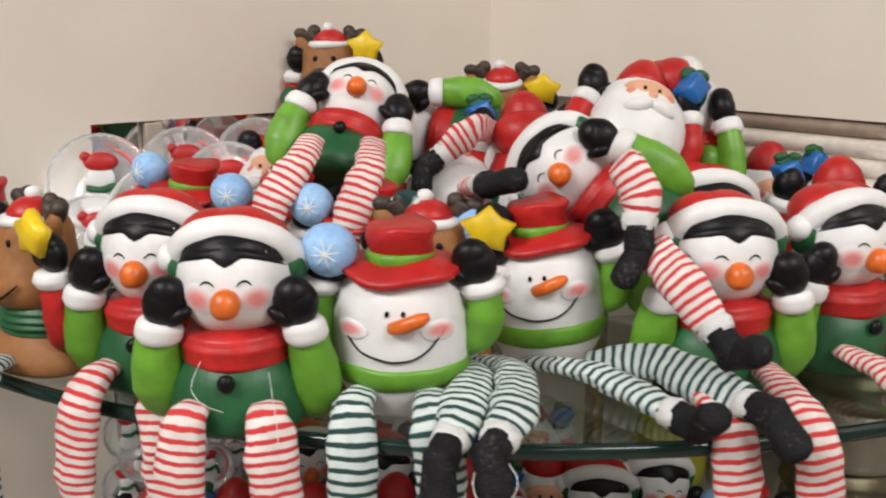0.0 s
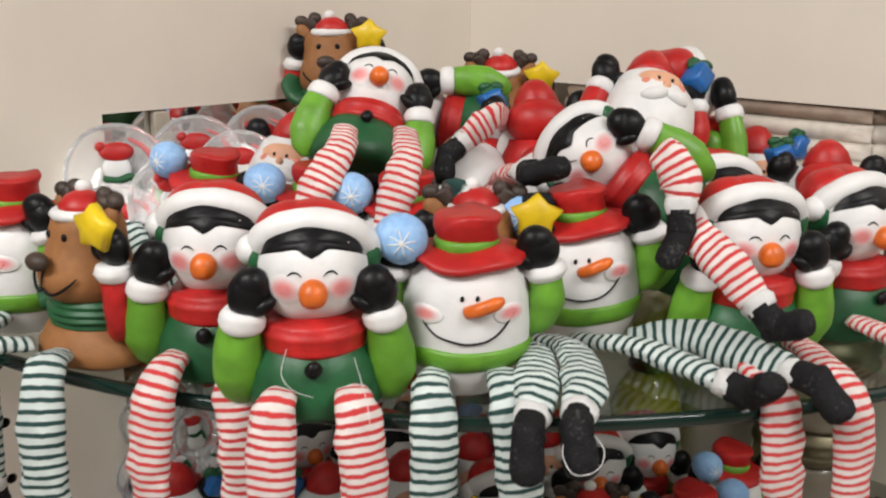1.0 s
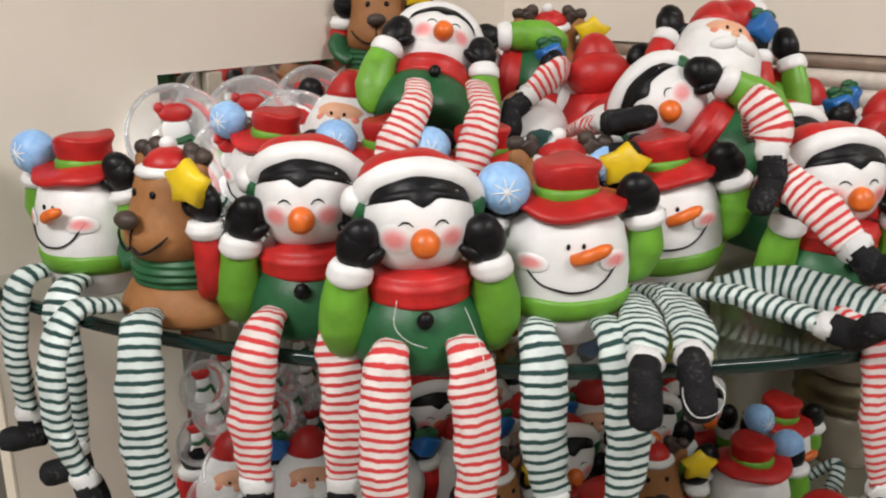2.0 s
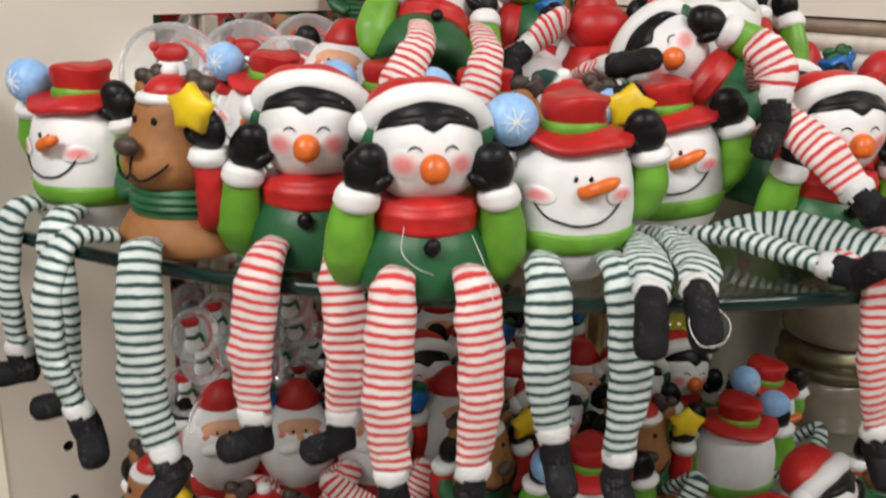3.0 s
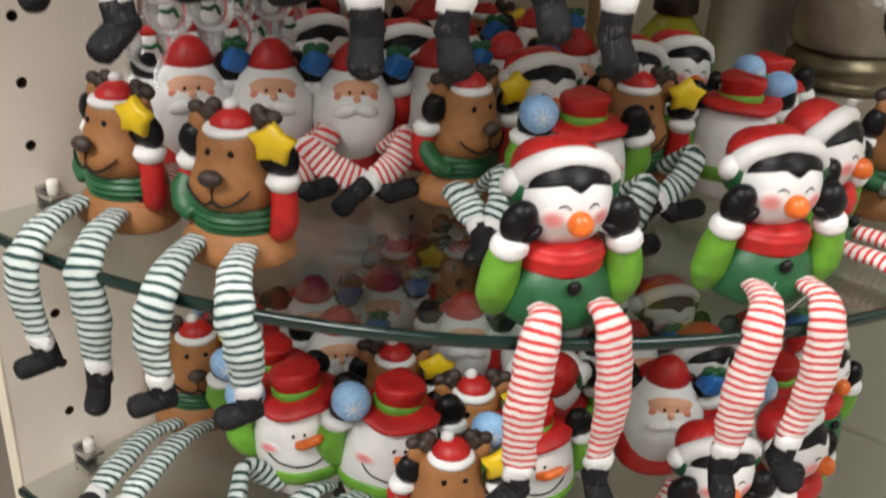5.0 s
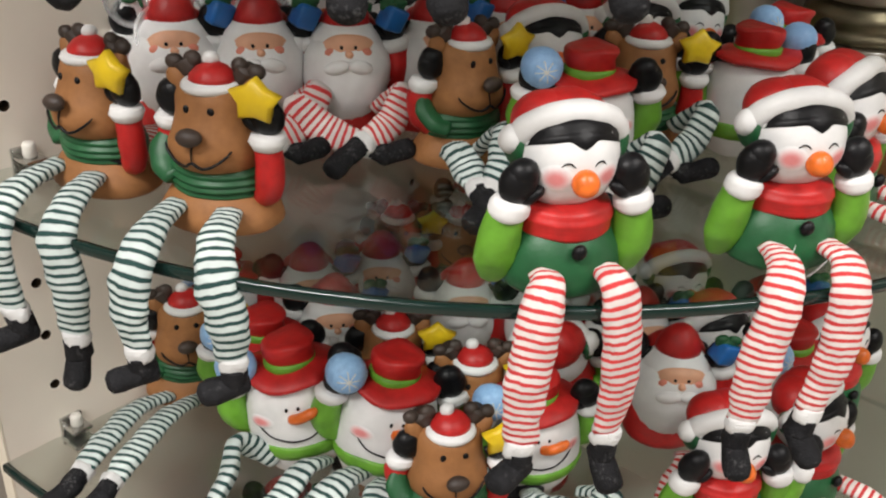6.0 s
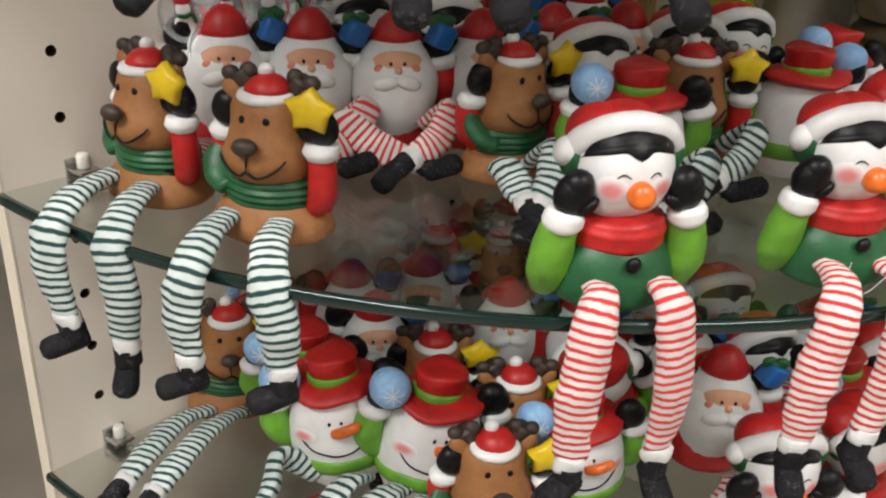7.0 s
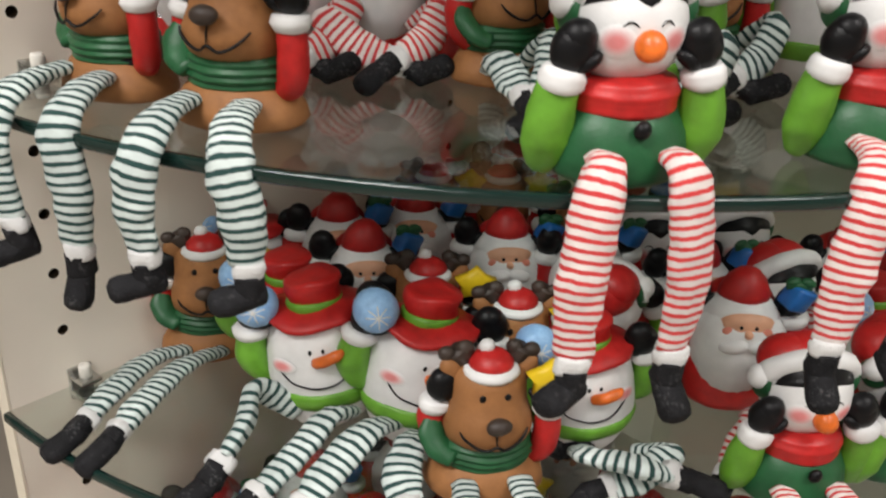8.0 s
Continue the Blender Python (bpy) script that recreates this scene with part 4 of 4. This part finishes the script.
figurine("snowman", (0.09, 0.752, LOW), 4, [([(0.08, 0.715, LOW + 0.014), (0.08, 0.68, LOW + 0.035), (0.115, 0.66, LOW + 0.04), (0.14, 0.662, LOW + 0.03)], 60, 10), ([(0.13, 0.715, LOW + 0.014), (0.15, 0.69, LOW + 0.03), (0.12, 0.672, LOW + 0.02), (0.1, 0.67, LOW + 0.012)], -40, 10)], tip=(0, -4))
figurine("penguin", (0.148, 0.842, LOW + 0.01), 160, None, tip=(-10, 16), label="glazed ceramic penguin turned away among the rest")
figurine("snowman", (-0.182, 0.868, LOW), 4, None)
figurine("reindeer", (-0.048, 0.865, LOW), 0, "crossed")
figurine("reindeer", (0.03, 0.8, LOW), 4, "crossed")
for kind, x, y, yaw in (("elder", -0.14, 1.0, 10), ("elder", -0.055, 1.03, 0), ("reindeer", -0.03, 1.135, 0), ("reindeer", 0.055, 1.135, 0), ("penguin", 0.305, 0.99, 10), ("elder", -0.11, 0.925, 6),
                        ("elder", 0.04, 0.96, 0), ("elder", 0.125, 0.945, 10), ("penguin", 0.205, 0.98, 0), ("reindeer", 0.14, 1.06, 0), ("elder", 0.225, 0.892, 10), ("snowman", 0.375, 0.83, 30),
                        ("penguin", 0.31, 0.87, 20), ("elder", 0.08, 1.22, 0), ("elder", 0.2, 1.09, 5), ("penguin", 0.445, 0.86, 25), ("snowman", -0.24, 1.0, 10), ("elder", 0.4, 0.93, 10)):
    figurine(kind, (x, y, LOW), yaw, None)
# base
for kind, x, y, yaw in (("elder", -0.275, 0.885, 10), ("penguin", -0.19, 0.8, 0), ("elder", -0.1, 0.85, 10), ("elder", -0.17, 0.93, 0), ("snowman", 0.0, 0.78, 0), ("penguin", 0.1, 0.8, 0), ("elder", 0.2, 0.85, 0),
                        ("reindeer", 0.04, 0.92, 0), ("elder", -0.06, 0.98, 0), ("penguin", 0.3, 0.82, 10), ("elder", 0.14, 1.0, 0), ("elder", -0.2, 0.7, -10), ("snowman", -0.09, 0.68, 0), ("elder", 0.24, 0.7, 10), ("elder", 0.15, 0.7, -6), ("reindeer", 0.07, 0.69, 0), ("penguin", 0.33, 0.72, 14), ("elder", -0.28, 0.78, -10)):
    figurine(kind, (x, y, 0.4), yaw, "crossed")


# ---- other things on the shelves ----
WOODPOST = material("honey_wood", (0.36, 0.24, 0.1), 0.5, var=0.2)

def glass_dish(at, yaw, lean, size=1.0, label="clear glass dish with a red-capped snowman motif"):
    """A round clear dish standing on its rim, with a moulded motif in its middle."""
    root = tagged(new("glass_dish"), label, "dish", "glass dishes")
    bm = bmesh.new()
    q = Matrix.Rotation(radians(90), 4, "X")
    lathe(bm, [(0.0, -0.004), (0.03, -0.004), (0.036, -0.001), (0.042, 0.007), (0.047, 0.01), (0.0482, 0.013), (0.046, 0.0145), (0.041, 0.0115), (0.035, 0.004), (0.029, 0.001), (0.0, 0.001)], 0, 40, m=q)
    body = finish("dish", bm, [WARE], root)
    body.visible_shadow = False
    bm = bmesh.new()
    ell(bm, (0, -0.004, -0.017), (0.019, 0.003, 0.016), 0, seg=16, rings=8)
    ell(bm, (0, -0.0045, 0.006), (0.0135, 0.003, 0.0125), 0, seg=16, rings=8)
    finish("motif_body", bm, [WHITE], root, "white painted snowman shape")
    bm = bmesh.new()
    ell(bm, (0.001, -0.0055, 0.0215), (0.016, 0.0036, 0.0095), 0, seg=16, rings=8)
    ell(bm, (-0.013, -0.0055, 0.027), (0.005, 0.0032, 0.005), 0, seg=12, rings=8)
    finish("motif_cap", bm, [RED], root, "red painted cap")
    bm = bmesh.new()
    tube(bm, [(-0.013, -0.0065, -0.003), (0.0, -0.0085, -0.006), (0.013, -0.0065, -0.003), (0.018, -0.0065, -0.017)], [0.003, 0.0038, 0.0035, 0.003], 0, seg=8)
    finish("motif_scarf", bm, [GREEN], root, "green painted scarf")
    bm = bmesh.new()
    tube(bm, [(0.037 * math.cos(radians(a)), -0.002, 0.037 * math.sin(radians(a))) for a in range(-70, 71, 20)], [0.0012, 0.003, 0.0036, 0.004, 0.004, 0.0036, 0.003, 0.0012], 0, seg=8, n=3, flat=0.5)
    finish("motif_band", bm, [RED], root, "red painted band inside the rim")
    root.matrix_world = Matrix.Translation(at) @ pose(0, 0, 0, 0, 0, yaw) @ pose(0, 0, 0, lean, 0, 0) @ Matrix.Diagonal((size, size, size, 1))
    return root


for z, rows in ((TOP, ((0.565, 0.05, 0.046), (0.5, 0.05, 0.046), (0.42, 0.05, 0.046), (0.34, 0.05, 0.046), (0.552, 0.034, 0.1), (0.462, 0.03, 0.1), (0.38, 0.03, 0.104), (0.3, 0.03, 0.104), (0.515, 0.07, 0.07), (0.43, 0.06, 0.085))),
                (MID, tuple((0.53 - 0.043 * c + 0.015 * (r % 2), 0.014 + 0.009 * ((c + r) % 3), 0.028 + 0.034 * r) for r in range(6) for c in range(5 if r < 4 else 4)))):
    for s, y, h in rows:
        p = LEFT @ Vector((s, y, 0))
        glass_dish((p.x, p.y, z + h), (22 if z == TOP else 36) + 10 * math.sin(s * 40), -14, 1.0 if z == TOP else 0.58)


def candle_jar(at, r, h, label):
    """A glass jar of cream wax with a turned metal lid."""
    root = tagged(new("candle_jar"), label, "jar", "candle jars")
    bm = bmesh.new()
    lathe(bm, [(r * 0.9, 0), (r * 0.97, 0.004), (r, 0.014), (r, h - 0.02), (r * 0.95, h - 0.006), (r * 0.88, h)], 0, 40)
    finish("jar", bm, [WAX], root, "cream wax in clear glass")
    bm = bmesh.new()
    k = 0.045
    lathe(bm, [(r * 0.86, h), (r * 0.98, h + 0.001), (r * 1.02, h + 0.006), (r * 0.97, h + 0.011), (r * 0.95, h + 0.018), (r * 1.0, h + 0.023), (r * 0.98, h + 0.032), (r * 0.9, h + 0.037), (r * 0.86, h + k)], 0, 40)
    finish("lid", bm, [LIDMETAL], root, "brushed dull gold metal lid")
    root.matrix_world = Matrix.Translation(at)
    return root


WAX = material("cream_wax", (0.26, 0.22, 0.17), 0.25, var=0.06, bump=0.02, coat=0.6)
LIDMETAL = material("pale_gold_lid", (0.2, 0.17, 0.11), 0.38, metal=0.8, var=0.1)
candle_jar((0.515, 1.09, MID), 0.07, 0.072, "large cream candle jar with gold lid under another jar")
candle_jar((0.515, 1.09, MID + 0.117), 0.07, 0.075, "large cream candle jar with gold lid, on another jar")


def ribbed_basket(at, yaw, sx, sy, h, n):
    """A long metal basket with rounded corners: stacked ribs under a brown rim."""
    root = tagged(new("ribbed_basket"), "ribbed silver-beige metal basket with a brown rolled rim", "basket")
    def loop(k, r):
        pts = []
        for cx, cy, a0 in ((sx - r, sy - r, 0), (-sx + r, sy - r, 90), (-sx + r, -sy + r, 180), (sx - r, -sy + r, 270)):
            pts += [(cx + r * math.cos(radians(a0 + d)), cy + r * math.sin(radians(a0 + d)), k) for d in range(0, 91, 18)]
        return pts + [pts[0]]
    for i in range(n):
        bm = bmesh.new()
        p = loop(0.008 + (h - 0.016) * i / (n - 1), 0.035 + 0.012 * i / n)
        top = i == n - 1
        tube(bm, p, [0.0085 if top else 0.0102] * len(p), 0, seg=10, n=2)
        part("rim" if top else "rib", bm, RIM if top else RIB, root, "brown rolled rim" if top else "", True)
    bm = bmesh.new()
    box(bm, -sx + 0.02, sx - 0.02, -sy + 0.02, sy - 0.02, 0.0, 0.004)
    part("bottom", bm, RIB, root)
    root.matrix_world = Matrix.Translation(at) @ pose(0, 0, 0, 0, 0, yaw)


RIB = material("ribbed_metal", (0.7, 0.64, 0.56), 0.6, metal=0.0, var=0.12)
RIM = material("brown_rim", (0.34, 0.26, 0.2), 0.5, metal=0.0, var=0.15)
p = RIGHT @ Vector((0.352, 0.085, TOP - 0.001))
ribbed_basket((p.x, p.y, p.z), -45, 0.205, 0.075, 0.165, 9)


def squat_bottle(at, label):
    """A yellow glass bottle with a dark wrapped neck."""
    root = tagged(new("glass_bottle"), label, "bottle")
    bm = bmesh.new()
    lathe(bm, [(0.03, 0), (0.042, 0.004), (0.05, 0.03), (0.05, 0.07), (0.042, 0.1), (0.026, 0.122), (0.02, 0.13)], 0, 32)
    finish("glass_body", bm, [YELLOWGLASS], root)
    bm = bmesh.new()
    lathe(bm, [(0.021, 0.126), (0.03, 0.13), (0.029, 0.165), (0.024, 0.17)], 0, 24)
    finish("neck_wrap", bm, [ANTLER], root, "dark brown wrapped neck")
    bm = bmesh.new()
    lathe(bm, [(0.018, 0.17), (0.025, 0.174), (0.03, 0.2), (0.026, 0.24), (0.012, 0.25)], 0, 24)
    finish("stopper", bm, [YELLOWGLASS], root)
    root.matrix_world = Matrix.Translation(at)


YELLOWGLASS = material("yellow_glass", (0.5, 0.48, 0.03), 0.08, var=0.1, bump=0, coat=1.0)
squat_bottle((0.335, 1.215, MID), "yellow-green glass bottle with dark neck")


def pillar_candle(at, r, h, mat, label):
    """A plain pillar candle with a dished top and wick."""
    root = tagged(new("pillar_candle"), label, "candle")
    bm = bmesh.new()
    lathe(bm, [(r * 0.95, 0), (r, 0.004), (r, h - 0.006), (r * 0.93, h), (r * 0.75, h - 0.003), (0.003, h - 0.006)], 0, 36)
    finish("wax_body", bm, [mat], root)
    bm = bmesh.new()
    tube(bm, [(0, 0, h - 0.006), (0.001, 0, h), (0.002, 0.001, h + 0.008)], [0.001, 0.001, 0.0008], 0, seg=6, n=3)
    finish("wick", bm, [CUFF], root)
    root.matrix_world = Matrix.Translation(at)


GREYWAX = material("grey_white_wax", (0.6, 0.57, 0.52), 0.4, var=0.05)
pillar_candle((0.445, 1.225, MID), 0.055, 0.2, GREYWAX, "tall pale pillar candle on the neighbouring shelf")


def wine_glass(at):
    root = tagged(new("drinking_glass"), "small clear drinking glass on the neighbouring shelf", "glass", "drinking glasses")
    bm = bmesh.new()
    lathe(bm, [(0.018, 0), (0.022, 0.002), (0.026, 0.07), (0.0245, 0.07), (0.02, 0.008), (0.002, 0.006)], 0, 24)
    finish("bowl", bm, [WARE], root)
    root.matrix_world = Matrix.Translation(at)


bm = bmesh.new()
box(bm, 0.36, 0.72, 0.24, 0.4, MID, MID + 0.215, RIGHT, bevel=0.004)
tagged(finish("display_riser", bm, [PANEL], smooth=False), "cream display riser block behind the candle jars", "riser")
for i in range(6):
    p = RIGHT @ Vector((0.39 + 0.056 * i, 0.29, 0))
    wine_glass((p.x, p.y, MID + 0.2165))
bm = bmesh.new()
box(bm, 0.165, 0.185, 0.03, 0.05, MID, 1.322, RIGHT, bevel=0.003)
tagged(finish("wooden_post", bm, [WOODPOST], smooth=False), "thin yellow-brown wooden post beside the corner", "post")

# plastic tag loop caught on a pair of boots
bm = bmesh.new()
tube(bm, [(0.088, 0.545, TOP + 0.014), (0.082, 0.531, TOP + 0.004), (0.088, 0.523, TOP - 0.006), (0.102, 0.524, TOP - 0.004), (0.107, 0.53, TOP + 0.006), (0.1, 0.54, TOP + 0.014)], [0.00035] * 6, 0, seg=6, n=6)
tagged(finish("tag_loop", bm, [CUFF]), "thin white plastic tag loop on the boots", "tag loop")

# clear plastic threads left on two laps
for pts in ([(-0.088, 0.585, TOP + 0.05), (-0.09, 0.572, TOP + 0.038), (-0.082, 0.566, TOP + 0.03), (-0.07, 0.568, TOP + 0.024)],
            [(-0.045, 0.583, TOP + 0.045), (-0.04, 0.57, TOP + 0.034), (-0.036, 0.562, TOP + 0.022), (-0.034, 0.556, TOP + 0.01)],
            [(0.232, 0.622, MID + 0.03), (0.226, 0.612, MID + 0.02), (0.236, 0.604, MID + 0.014), (0.25, 0.606, MID + 0.026)]):
    bm = bmesh.new()
    tube(bm, pts, [0.00028] * len(pts), 0, seg=5, n=6)
    tagged(finish("plastic_thread", bm, [CUFF]), "thin clear plastic tag thread on a figurine's lap", "thread", "plastic threads")
